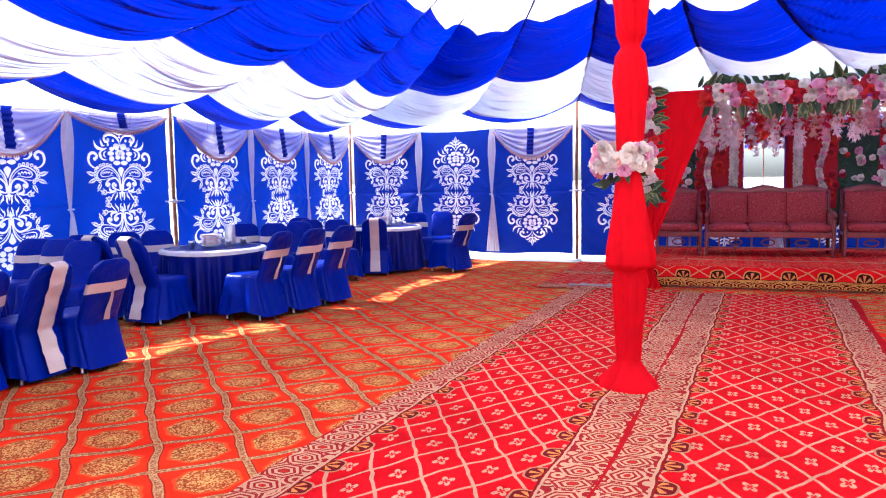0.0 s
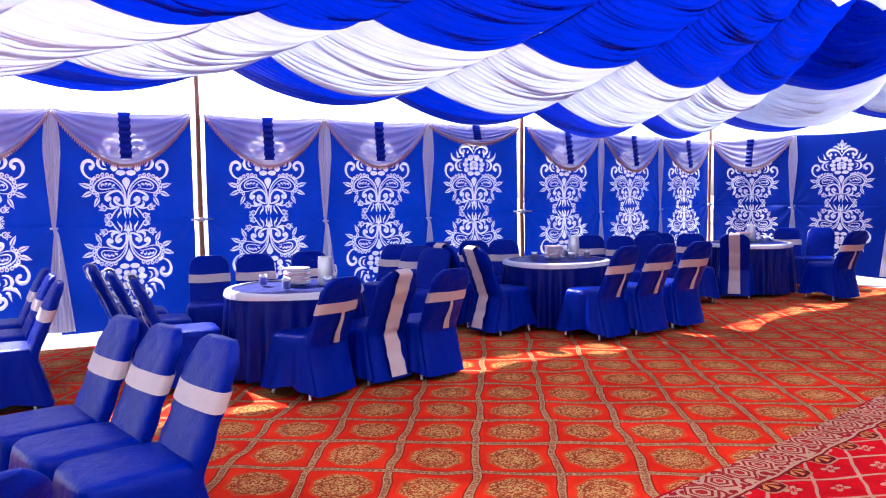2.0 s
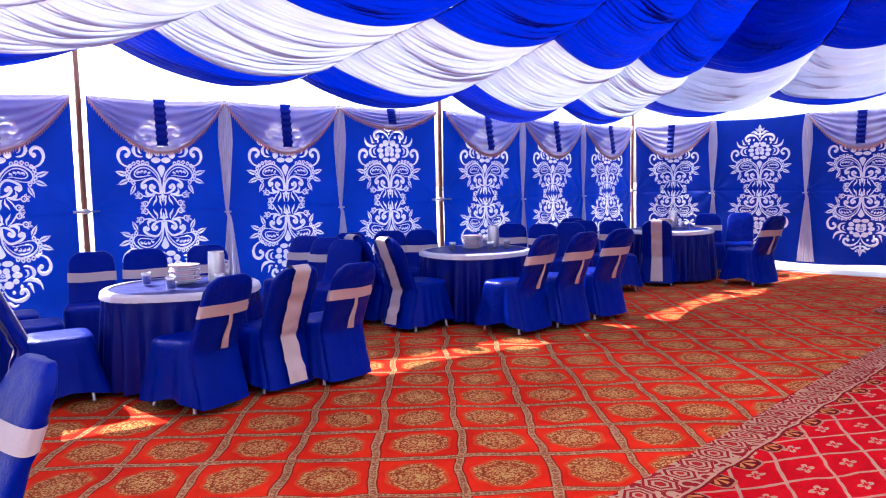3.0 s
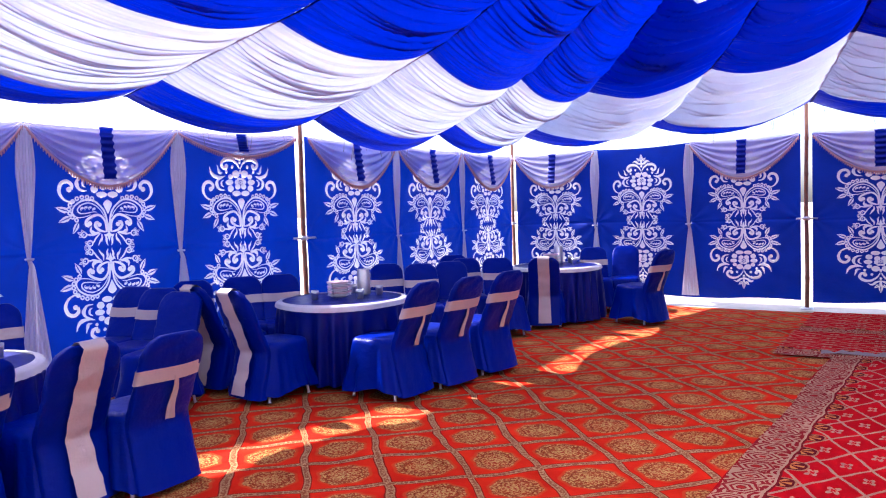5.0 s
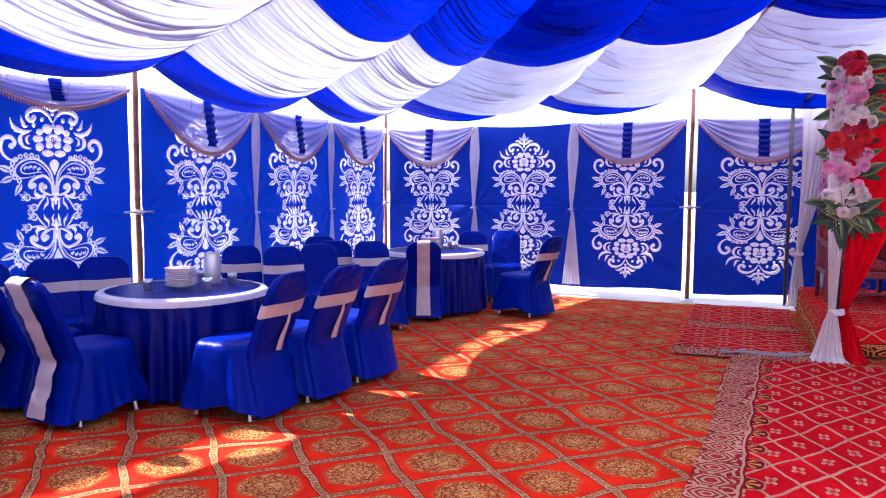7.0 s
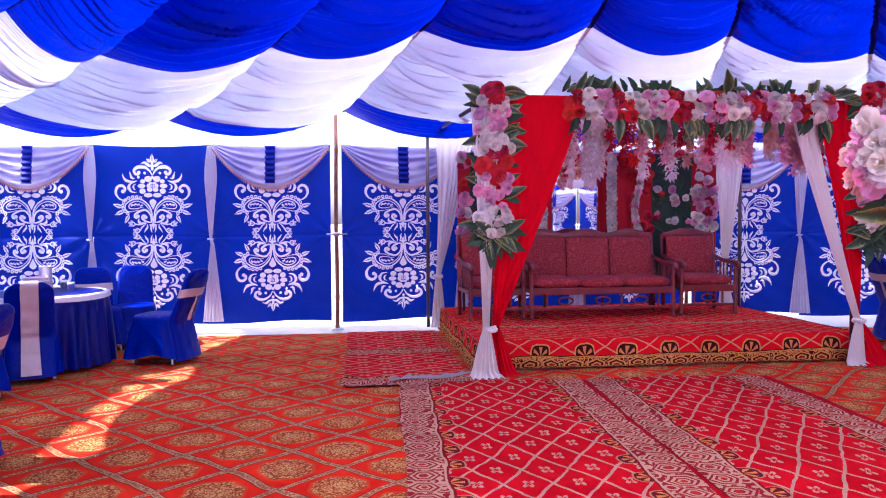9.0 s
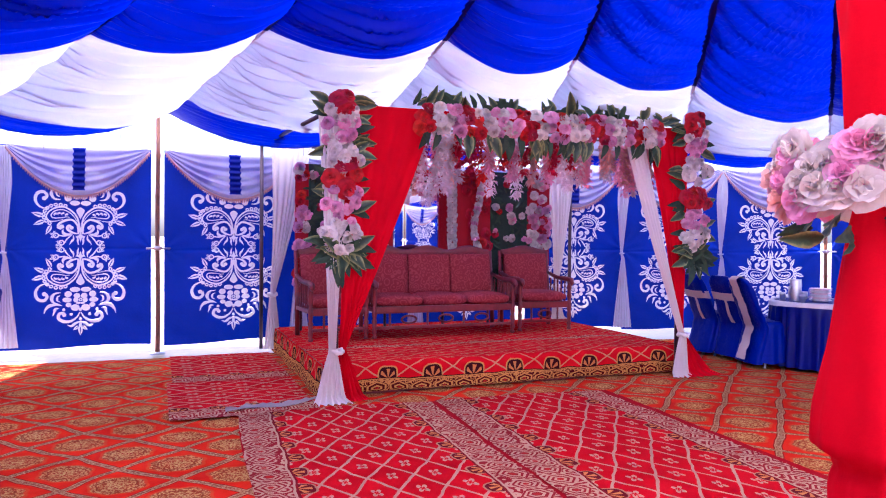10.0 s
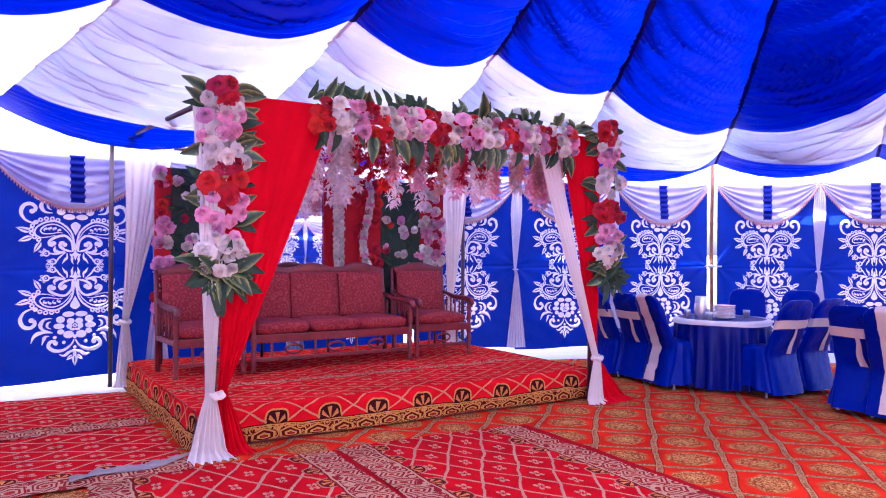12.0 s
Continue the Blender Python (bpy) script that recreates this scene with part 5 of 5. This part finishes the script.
def leaf_mesh(name, mat, ln=0.15, w=0.032, droop=0.03):
    bm = bmesh.new()
    rows = grid_mesh(bm, 6, 8, lambda u, v: ((u - 0.5) * 2 * w * math.sin(max(0.02, v) ** 0.8 * math.pi) ** 0.9, ln * v, 0.012 * abs(u - 0.5) * 2 * math.sin(v * math.pi) - droop * v * v + 0.003 * math.sin(v * 20)))
    place = {v: (i / 6, j / 8) for j, row in enumerate(rows) for i, v in enumerate(row)}
    uv = bm.loops.layers.uv.new("across")
    for fc in bm.faces:
        for lp in fc.loops:
            lp[uv].uv = place[lp.vert]
    me = bpy.data.meshes.new(name)
    for fc in bm.faces:
        fc.smooth = True
    bm.to_mesh(me)
    bm.free()
    me.materials.append(mat)
    return me


ROSES = {c: [rose_mesh("rose", 10 * i + j, m) for j in range(2)] for i, (c, m) in enumerate((("r", F_red), ("p", F_pink), ("w", F_white), ("o", F_peach)))}
FLAT = ((0.008, 5, 0.75, 0.026), (0.020, 5, 0.45, 0.044), (0.030, 6, 0.12, 0.054))
POPPY = {c: rose_mesh("open_flower", 50 + i, m, FLAT) for i, (c, m) in enumerate((("r", F_red), ("p", F_pink), ("w", F_white)))}
LEAVES = [leaf_mesh("leaf", M_leaf, 0.16, 0.030, 0.05), leaf_mesh("leaf", M_leaf_edge, 0.17, 0.035, 0.045), leaf_mesh("leaf", M_leaf, 0.13, 0.024)]


def facing_matrix(p, direction, roll, size):
    q = Vector(direction).to_track_quat("Z", "Y").to_matrix().to_4x4()
    return Matrix.Translation(p) @ q @ Euler((0, 0, roll)).to_matrix().to_4x4() @ Matrix.Diagonal((size, size, size, 1))


def bloom(parent, c, p, direction, size, rnd, flat=False):
    me = POPPY[c] if flat else rnd.choice(ROSES[c])
    ob = new("open_flower" if flat else "rose", me)
    ob.parent = parent
    ob.matrix_basis = facing_matrix(p, direction, rnd.uniform(0, 6.28), size)
    return ob


def leafy(parent, p, out, size, rnd, kind=None):
    """A leaf at p that grows towards out."""
    ob = new("leaf", LEAVES[rnd.randrange(3) if kind is None else kind])
    ob.parent = parent
    d = Vector(out).normalized()
    side = d.cross(Vector((rnd.uniform(-0.4, 0.4), -1, rnd.uniform(-0.3, 0.5)))).normalized()
    up = side.cross(d)
    m = Matrix((side, d, up)).transposed().to_4x4()
    ob.matrix_basis = Matrix.Translation(p) @ m @ Matrix.Diagonal((size, size, size, 1))
    return ob


def post_flowers(label, x, clusters, z0, rnd):
    """Flowers up a post: clusters of (colour, height, how many, spread), leaves between."""
    g = thing("flower_spray", label, "flowers", "canopy flowers", m=ST_M)
    for c, z, n, spread in clusters:
        n = n + 4 if c == "w" else n + 2
        for k in range(n):
            a = k / n * math.tau + rnd.uniform(-0.3, 0.3)
            rr = 1.5 * spread * rnd.uniform(0.3, 1.0)
            p = Vector((x + rr * math.cos(a), BF - 0.15 - rnd.uniform(0, 0.06), z + rr * math.sin(a) * 0.9))
            bloom(g, c, p, (0.5 * math.cos(a), -1, 0.4 * math.sin(a) + 0.1), rnd.uniform(0.74, 0.96) * (1.2 if c == "r" else 1.0), rnd, flat=(c == "w" and k % 3 == 0) or (c == "r" and k % 2 == 0))
        for k in range(4):
            a = rnd.uniform(0, math.tau)
            s = rnd.choice((-1, 1))
            p = Vector((x + s * 0.09, BF - 0.09, z + rnd.uniform(-0.10, 0.10)))
            leafy(g, p, (s * rnd.uniform(0.7, 1.2), -0.35, rnd.uniform(-0.7, 0.6)), rnd.uniform(0.9, 1.5), rnd, rnd.choice((0, 1, 1)))
    for k in range(34):
        a = rnd.uniform(0, math.tau)
        p = Vector((x + rnd.uniform(-0.05, 0.05), BF - 0.1, z0 + rnd.uniform(-0.02, 0.12)))
        leafy(g, p, (math.cos(a) * 1.1, -0.5, -0.25 + 0.6 * math.sin(a)), rnd.uniform(1.2, 2.0), rnd)
    return g


rnd = random.Random(4)
post_flowers("spray of red, pink and white roses on canopy post", XL + 0.02,
             [("r", 2.62, 3, 0.06), ("w", 2.53, 5, 0.09), ("p", 2.38, 7, 0.12), ("w", 2.20, 7, 0.12), ("r", 1.99, 6, 0.12), ("p", 1.74, 7, 0.14), ("w", 1.47, 8, 0.12)], 1.32, rnd)
post_flowers("spray of red, pink and white roses and green leaves", XR + 0.10,
             [("r", 2.68, 4, 0.07), ("w", 2.58, 3, 0.08), ("p", 2.44, 4, 0.09), ("w", 2.20, 6, 0.11), ("r", 1.92, 6, 0.11), ("p", 1.70, 5, 0.11), ("w", 1.48, 6, 0.10)], 1.25, rnd)

beam = thing("flower_garland", "thick garland of red, pink and white flowers along the canopy", "garland", "canopy flowers", m=ST_M)
seq = "rrwwpprrwwpwprrwwpprwwprrpwwprrwwp"
n = 0
for k in range(34):
    x = 1.02 + (3.62 - 1.02) * k / 33
    for j in range(3):
        c = seq[(k + (j == 2)) % len(seq)]
        a = rnd.uniform(-1, 1)
        p = Vector((x + rnd.uniform(-0.04, 0.04), BF - 0.10 - rnd.uniform(0, 0.07), CH - 0.06 + (j - 1) * 0.095 + rnd.uniform(-0.02, 0.02)))
        bloom(beam, c, p, (rnd.uniform(-0.5, 0.5), -1, (j - 1) * 0.5 + 0.15), rnd.uniform(0.78, 1.0), rnd, flat=rnd.random() < 0.25)
for k in range(60):
    x = 0.85 + (3.72 - 0.85) * rnd.random()
    leafy(beam, Vector((x, BF - 0.06, CH + 0.06)), (rnd.uniform(-1.1, 1.1), rnd.uniform(-0.5, 0.1), rnd.uniform(0.15, 0.9)), rnd.uniform(0.9, 1.6), rnd)
for k in range(40):
    x = 1.0 + (3.68 - 1.0) * rnd.random()
    leafy(beam, Vector((x, BF - 0.10, CH - 0.16)), (rnd.uniform(-0.5, 0.5), -0.25, -1.0), rnd.uniform(1.1, 1.6), rnd)

# hanging blossom strands under the canopy
# paler, more translucent than the rose petals, standing in for light behind the strands
B_white = petal_mat("white_blossom", (0.94, 0.88, 0.90), (0.90, 0.76, 0.80), 0.5)
B_pink = petal_mat("pink_blossom", (0.95, 0.50, 0.62), (0.92, 0.36, 0.50), 0.5)
B_peach = petal_mat("peach_blossom", (0.94, 0.60, 0.50), (0.92, 0.46, 0.36), 0.5)
B_red = petal_mat("red_blossom", (0.80, 0.004, 0.03), (0.60, 0.003, 0.02), 0.4)


def strand_mesh(seed, mat, length):
    """A string of star-shaped blossoms and leaves."""
    r = random.Random(seed)
    bm = bmesh.new()
    z = 0.0
    while z < length:
        for j in range(3):
            # a blossom of five narrow petals that droop outwards
            c = Vector((r.uniform(-0.035, 0.035), r.uniform(-0.035, 0.035), -z + r.uniform(-0.02, 0.02)))
            ln, turn = r.uniform(0.040, 0.070), r.uniform(0, math.tau)
            for k in range(5):
                a = turn + k / 5 * math.tau
                d = Vector((math.cos(a), math.sin(a), r.uniform(-1.1, 0.25))).normalized()
                sd = Vector((-math.sin(a), math.cos(a), r.uniform(-0.3, 0.3)))
                wd = ln * r.uniform(0.20, 0.32)
                p0, p1, p2 = c, c + d * ln * 0.55, c + d * ln - Vector((0, 0, ln * 0.35))
                v0, v1, v2, v3 = bm.verts.new(p0), bm.verts.new(p1 + sd * wd), bm.verts.new(p2), bm.verts.new(p1 - sd * wd)
                bm.faces.new((v0, v1, v2)), bm.faces.new((v0, v2, v3))
        z += 0.04
    tube(bm, [(0, 0, 0.02), (0, 0, -length)], 0.002, 4)
    me = bpy.data.meshes.new("strand")
    bm.to_mesh(me)
    bm.free()
    me.materials.append(mat)
    return me


curtain_strands = thing("blossom_strands", "hanging strings of pink, white, peach and red blossoms under the canopy", "garland", "canopy flowers", m=ST_M)
STRANDS = [strand_mesh(70 + j, m, ln) for j, (m, ln) in enumerate(((B_white, 0.42), (B_pink, 0.46), (B_peach, 0.36), (B_red, 0.40), (B_white, 0.52), (B_pink, 0.38), (B_red, 0.30), (B_peach, 0.46)))]
for k in range(66):
    ob = new("blossom_string", STRANDS[(k * 5 + rnd.randrange(3)) % 8])
    ob.parent = curtain_strands
    ob.matrix_basis = pose(0.75 + 3.05 * ((k * 0.618) % 1.0), BF + 0.06 + 0.38 * rnd.random(), CH - 0.10 - 0.10 * rnd.random(), 0, 0, rnd.uniform(0, 360)) @ Matrix.Diagonal((1, 1, rnd.uniform(0.8, 1.15), 1))
for y in (0.15, 0.45):
    bm = bmesh.new()
    tube(bm, [(0.4, y, CH - 0.06), (3.98, y, CH - 0.06)], 0.010, 6)
    part("line", bm, M_rope, curtain_strands)

# backdrop behind the sofa ------------------------------------------------------------------
backdrop = thing("stage_backdrop", "stage backdrop of red cloth, green leaf panels, flower columns and mirror", "backdrop", m=ST_M @ Matrix.Translation((0.17, 2.42, ST_H)))
BD_H = 2.05


def slab(name, x0, x1, mat, label, y=0.0, t=0.04, z0=0.42, z1=BD_H):
    bm = bmesh.new()
    box(bm, x0, x1, y, y + t, z0, z1, bevel=0.006)
    return part(name, bm, mat, backdrop, label, smooth=False)


M_redpanel = cloth("red_panel_cloth", (0.42, 0.008, 0.016), 0.0, 0.7)
M_greenpanel = plain("leafy_green_panel", (0.012, 0.040, 0.022), 0.7, 0, 0.7, 40, 0.9)
for x0, x1, mat, lab in ((0.14, 0.30, M_redpanel, "red cloth panel"), (0.305, 0.66, M_greenpanel, "dark green leaf panel"), (0.665, 1.385, M_redpanel, "red cloth panel"), (2.015, 2.755, M_redpanel, "red cloth panel"), (2.76, 3.31, M_greenpanel, "dark green leaf panel"), (3.315, 3.66, M_redpanel, "red cloth panel")):
    slab("panel", x0, x1, mat, lab)
m, nt, b, out = material("mirror_glass")
b.inputs["Metallic"].default_value, b.inputs["Roughness"].default_value, b.inputs["Base Color"].default_value = 1.0, 0.015, (0.86, 0.88, 0.92, 1)
slab("mirror", 1.40, 2.0, m, "tall mirror", 0.012, 0.012, 0.55)
slab("lower_panel", 1.39, 2.01, M_redpanel, "red cloth panel", 0.0, 0.04, 0.42, 0.545)
for x in (0.22, 1.30, 2.10, 2.757, 3.58):
    bm = bmesh.new()
    tube(bm, [(x, 0.06, 0.0), (x, 0.06, BD_H - 0.1)], 0.018, 8)
    part("post", bm, M_frame, backdrop, "dark metal pipe post")
bm = bmesh.new()
grid_mesh(bm, 30, 20, lambda u, v: (2.01 + 0.14 * v * u, -0.03 - 0.012 * math.sin(u * 30), BD_H - 1.15 * v))
part("red_curtain", bm, M_redpanel, backdrop, "narrow red curtain")


def dots(x0, x1, z0, z1, n, colours, size, seed):
    r = random.Random(seed)
    for k in range(n):
        c = r.choice(colours)
        bloom(backdrop, c, Vector((r.uniform(x0, x1), -0.03, r.uniform(z0, z1))), (r.uniform(-0.3, 0.3), -1, r.uniform(-0.2, 0.3)), size * r.uniform(0.8, 1.2), r)


for x in (2.19, 1.25):
    for k in range(22):
        for s in (-1, 1):
            bloom(backdrop, "w", Vector((x + s * 0.036 + rnd.uniform(-0.01, 0.01), -0.045, 0.6 + k * 0.066)), (s * 0.3, -1, 0.1), 0.62, rnd)
for x0, x1, s in ((2.34, 2.74, 1), (0.68, 1.10, 2)):
    for k in range(30):
        t = k / 29
        xm = x0 + (x1 - x0) * (0.5 + 0.12 * math.sin(t * 9))
        bloom(backdrop, "r", Vector((x0 + (x1 - x0) * rnd.random(), -0.04, 0.6 + 1.4 * rnd.random())), (rnd.uniform(-0.3, 0.3), -1, 0.1), 1.1, rnd)
        bloom(backdrop, "wp"[k % 4 == 0], Vector((xm, -0.07, 0.55 + 1.45 * t)), (rnd.uniform(-0.3, 0.3), -1, 0.1), 0.8, rnd)
dots(3.34, 3.64, 0.55, 2.0, 60, "pppwwr", 0.9, 5)
dots(0.16, 0.28, 0.55, 2.0, 26, "pppwwr", 0.9, 6)
dots(2.80, 3.28, 0.6, 2.0, 20, "wrpw", 0.75, 7)
dots(0.33, 0.62, 0.6, 2.0, 14, "wrpw", 0.75, 8)
for x0, x1 in ((2.77, 3.30), (0.31, 0.65)):
    for k in range(60):
        leafy(backdrop, Vector((rnd.uniform(x0, x1), -0.012, rnd.uniform(0.47, 2.02))), (rnd.uniform(-1, 1), -0.15, rnd.uniform(-1, 0.6)), rnd.uniform(0.55, 0.85), rnd, 0)

# sofa set -----------------------------------------------------------------------------------


def upholstery():
    m, nt, b, out = material("wine_damask")
    vec = coords(nt)
    v = nt.nodes.new("ShaderNodeTexVoronoi")
    v.inputs["Scale"].default_value = 13
    link(nt, vec, v.inputs["Vector"])
    n = noise_tex(nt, 14, 4, vec)
    f = calc(nt, "SINE", calc(nt, "MULTIPLY", calc(nt, "ADD", v.outputs["Distance"], calc(nt, "MULTIPLY", n, 0.5)), 18.0))
    link(nt, ramp(nt, f, [(0.3, (0.27, 0.022, 0.030)), (0.7, (0.36, 0.050, 0.056))]), b.inputs["Base Color"])
    b.inputs["Roughness"].default_value = 0.7
    b.inputs["Specular IOR Level"].default_value = 0.2
    bump(nt, b, calc(nt, "ADD", f, noise_tex(nt, 220, 2, vec)), 0.25, 0.004)
    return m


M_uph = upholstery()


def turned(bm, x, y, z0, z1, r=0.028):
    h = z1 - z0
    prof = [(0, 0), (r * 0.8, 0), (r, 0.03), (r * 0.6, 0.06), (r * 1.05, 0.12), (r * 0.75, 0.2), (r * 1.1, 0.32), (r * 0.7, 0.36), (r, 0.42), (r, 0.55), (r * 0.65, 0.6), (r * 1.1, 0.68), (r * 0.7, 0.78), (r * 1.15, 0.86), (r * 0.8, 0.92), (r * 1.0, 0.97), (0, 1.0)]
    lathe(bm, [(a, z * h) for a, z in prof], 12, Matrix.Translation((x, y, z0)))


def sofa(width, seats, label, m):
    """A carved wooden sofa that faces -y; its width is measured over the arms."""
    s = thing("wooden_sofa", label, "sofa", "carved sofa set", m=m)
    hw = width / 2
    for x in (-hw + 0.03, hw - 0.03):
        bm = bmesh.new()
        turned(bm, x, 0.0, 0.0, 0.62)
        part("front_leg", bm, M_wood, s, "turned front leg")
        bm = bmesh.new()
        tube(bm, [(x, 0.58, 0.0), (x, 0.60, 0.4), (x, 0.68, 0.98)], [0.028, 0.026, 0.022], 10)
        part("back_leg", bm, M_wood, s)
        bm = bmesh.new()
        tube(bm, [(x, 0.66, 0.70), (x, 0.35, 0.64), (x, 0.08, 0.635), (x, -0.05, 0.62), (x, -0.075, 0.585), (x, -0.05, 0.56)], [0.02, 0.026, 0.032, 0.034, 0.026, 0.014], 10)
        arm = part("arm", bm, M_wood, s, "scrolled wooden arm")
        for k in range(5):
            bm = bmesh.new()
            turned(bm, x, 0.12 + k * 0.10, 0.34, 0.63, 0.011)
            part("spindle", bm, M_wood, arm)
        bm = bmesh.new()
        box(bm, x - 0.018, x + 0.018, 0.02, 0.58, 0.30, 0.345, bevel=0.006)
        part("side_rail", bm, M_wood, s, smooth=False)
    for y0, y1, z0, z1 in ((-0.015, 0.02, 0.28, 0.36), (-0.005, 0.02, 0.10, 0.135), (0.58, 0.615, 0.28, 0.34)):
        bm = bmesh.new()
        box(bm, -hw + 0.05, hw - 0.05, y0, y1, z0, z1, bevel=0.008)
        part("rail", bm, M_wood, s, smooth=False)
    n = seats * 2 + 1
    for k in range(n):
        x = -hw + 0.1 + (width - 0.2) * (k + 0.5) / n
        bm = bmesh.new()
        if k % 2:
            tube(bm, [(x + 0.09 * math.cos(a / 12 * math.tau), 0.0, 0.205 + 0.045 * math.sin(a / 12 * math.tau)) for a in range(13)], 0.012, 6)
        else:
            turned(bm, x, 0.005, 0.135, 0.285, 0.014)
        part("fretwork", bm, M_wood, s, "carved apron piece")
    # crest rail with raised curves
    bm = bmesh.new()
    cw = width - 0.1

    def crest(u, v):
        x = (u - 0.5) * cw
        ph = (u * seats) % 1.0
        top = 1.0 + 0.055 * math.sin(ph * math.pi) ** 2
        a = v * math.tau
        zc, hh = (0.90 + top) / 2, (top - 0.90) / 2
        return (x, 0.672 + 0.022 * math.cos(a), zc + hh * math.sin(a))
    grid_mesh(bm, 24 * seats, 10, crest)
    part("crest_rail", bm, M_wood, s, "carved crest rail")
    sw = (width - 0.12) / seats
    for k in range(seats):
        x0 = -hw + 0.06 + k * sw
        bm = bmesh.new()

        def cushion(u, v):
            # closed soft box round x; seat pad
            a = v * math.tau
            t = (u - 0.5) * 2
            ends = max(0.0, 1 - abs(t) ** 9)
            pts = (abs(math.cos(a)) ** 0.45 * (1 if math.cos(a) >= 0 else -1), abs(math.sin(a)) ** 0.55 * (1 if math.sin(a) >= 0 else -1))
            return (x0 + sw / 2 + t * (sw / 2 - 0.006), 0.275 + 0.285 * pts[0] * (0.9 + 0.1 * ends), 0.415 + (0.062 + 0.012 * (1 - t * t)) * pts[1] * (0.55 + 0.45 * ends))
        rows = grid_mesh(bm, 14, 24, cushion)
        bmesh.ops.remove_doubles(bm, verts=bm.verts, dist=0.0005)
        part("seat_cushion", bm, M_uph, s, "wine red patterned seat cushion")
        bm = bmesh.new()

        def backc(u, v):
            a = v * math.tau
            t = (u - 0.5) * 2
            ends = max(0.0, 1 - abs(t) ** 9)
            cx = abs(math.cos(a)) ** 0.5 * (1 if math.cos(a) >= 0 else -1)
            sx = abs(math.sin(a)) ** 0.45 * (1 if math.sin(a) >= 0 else -1)
            h = 0.245 * sx
            return (x0 + sw / 2 + t * (sw / 2 - 0.006), 0.60 + 0.15 * h + (0.055 + 0.012 * (1 - t * t)) * cx * (0.5 + 0.5 * ends), 0.70 + h)
        grid_mesh(bm, 14, 28, backc)
        bmesh.ops.remove_doubles(bm, verts=bm.verts, dist=0.0005)
        part("back_cushion", bm, M_uph, s, "wine red patterned back cushion")
    return s


SF = lambda x, y, a: ST_M @ pose(x, y, ST_H + 0.012, 0, 0, a)
sofa(1.80, 3, "carved dark red wooden three-seat sofa with wine patterned cushions", SF(1.90, 1.42, 0))
sofa(0.74, 1, "carved dark red wooden armchair with wine patterned cushions", SF(3.27, 1.52, -3))
sofa(0.70, 1, "carved dark red wooden armchair with wine patterned cushions", SF(0.62, 1.42, 4))

# bouquet on the centre pole ------------------------------------------------------------------
bq = thing("pole_bouquet", "bouquet of pink and cream roses tied to the red centre pole", "flowers")
bq.location = (2.64, 4.31, 1.66)
rnd = random.Random(9)
for k in range(60):
    a = k * 2.4
    zz = -0.075 + 0.16 * rnd.random()
    d = Vector((math.cos(a), math.sin(a), rnd.uniform(-0.3, 0.6)))
    c = "pwwpwwo"[k % 7] if math.cos(a - 2.4) > -0.3 else "wwpw"[k % 4]
    bloom(bq, c, Vector(((0.18 + 0.03 * rnd.random()) * math.cos(a), (0.18 + 0.03 * rnd.random()) * math.sin(a), zz)), d, rnd.uniform(0.72, 0.95), rnd, flat=(c == "w" and k % 4 == 0))
for k in range(16):
    a = rnd.uniform(0, math.tau)
    leafy(bq, Vector((0.10 * math.cos(a), 0.10 * math.sin(a), -0.1 - 0.08 * rnd.random())), (math.cos(a), math.sin(a), rnd.uniform(-1.2, -0.1)), rnd.uniform(0.5, 0.75), rnd)

# loose strings at the roof's edge ------------------------------------------------------------
rnd = random.Random(21)
strings = thing("edge_strings", "thin dark strings hanging loose from the tent eave", "strings", kind="stuff")
bm = bmesh.new()
for i in range(NS):
    if 14 <= i <= 25:
        continue
    for k in range(10):
        u = rnd.random()
        p = lining_point(i, u, 0.985).lerp(lining_point(i, u, 1.0), 1.0)
        q = CENTRE + (Vector((p.x, p.y)) - CENTRE) * 1.03
        ln = rnd.uniform(0.10, 0.32)
        sx, sy = rnd.uniform(-0.05, 0.05), rnd.uniform(-0.05, 0.05)
        tube(bm, [(q.x, q.y, p.z + 0.16), (q.x + sx * 0.4, q.y + sy * 0.4, p.z + 0.16 - ln * 0.5), (q.x + sx, q.y + sy, p.z + 0.16 - ln)], 0.0035, 4)
part("strings", bm, M_rope, strings)
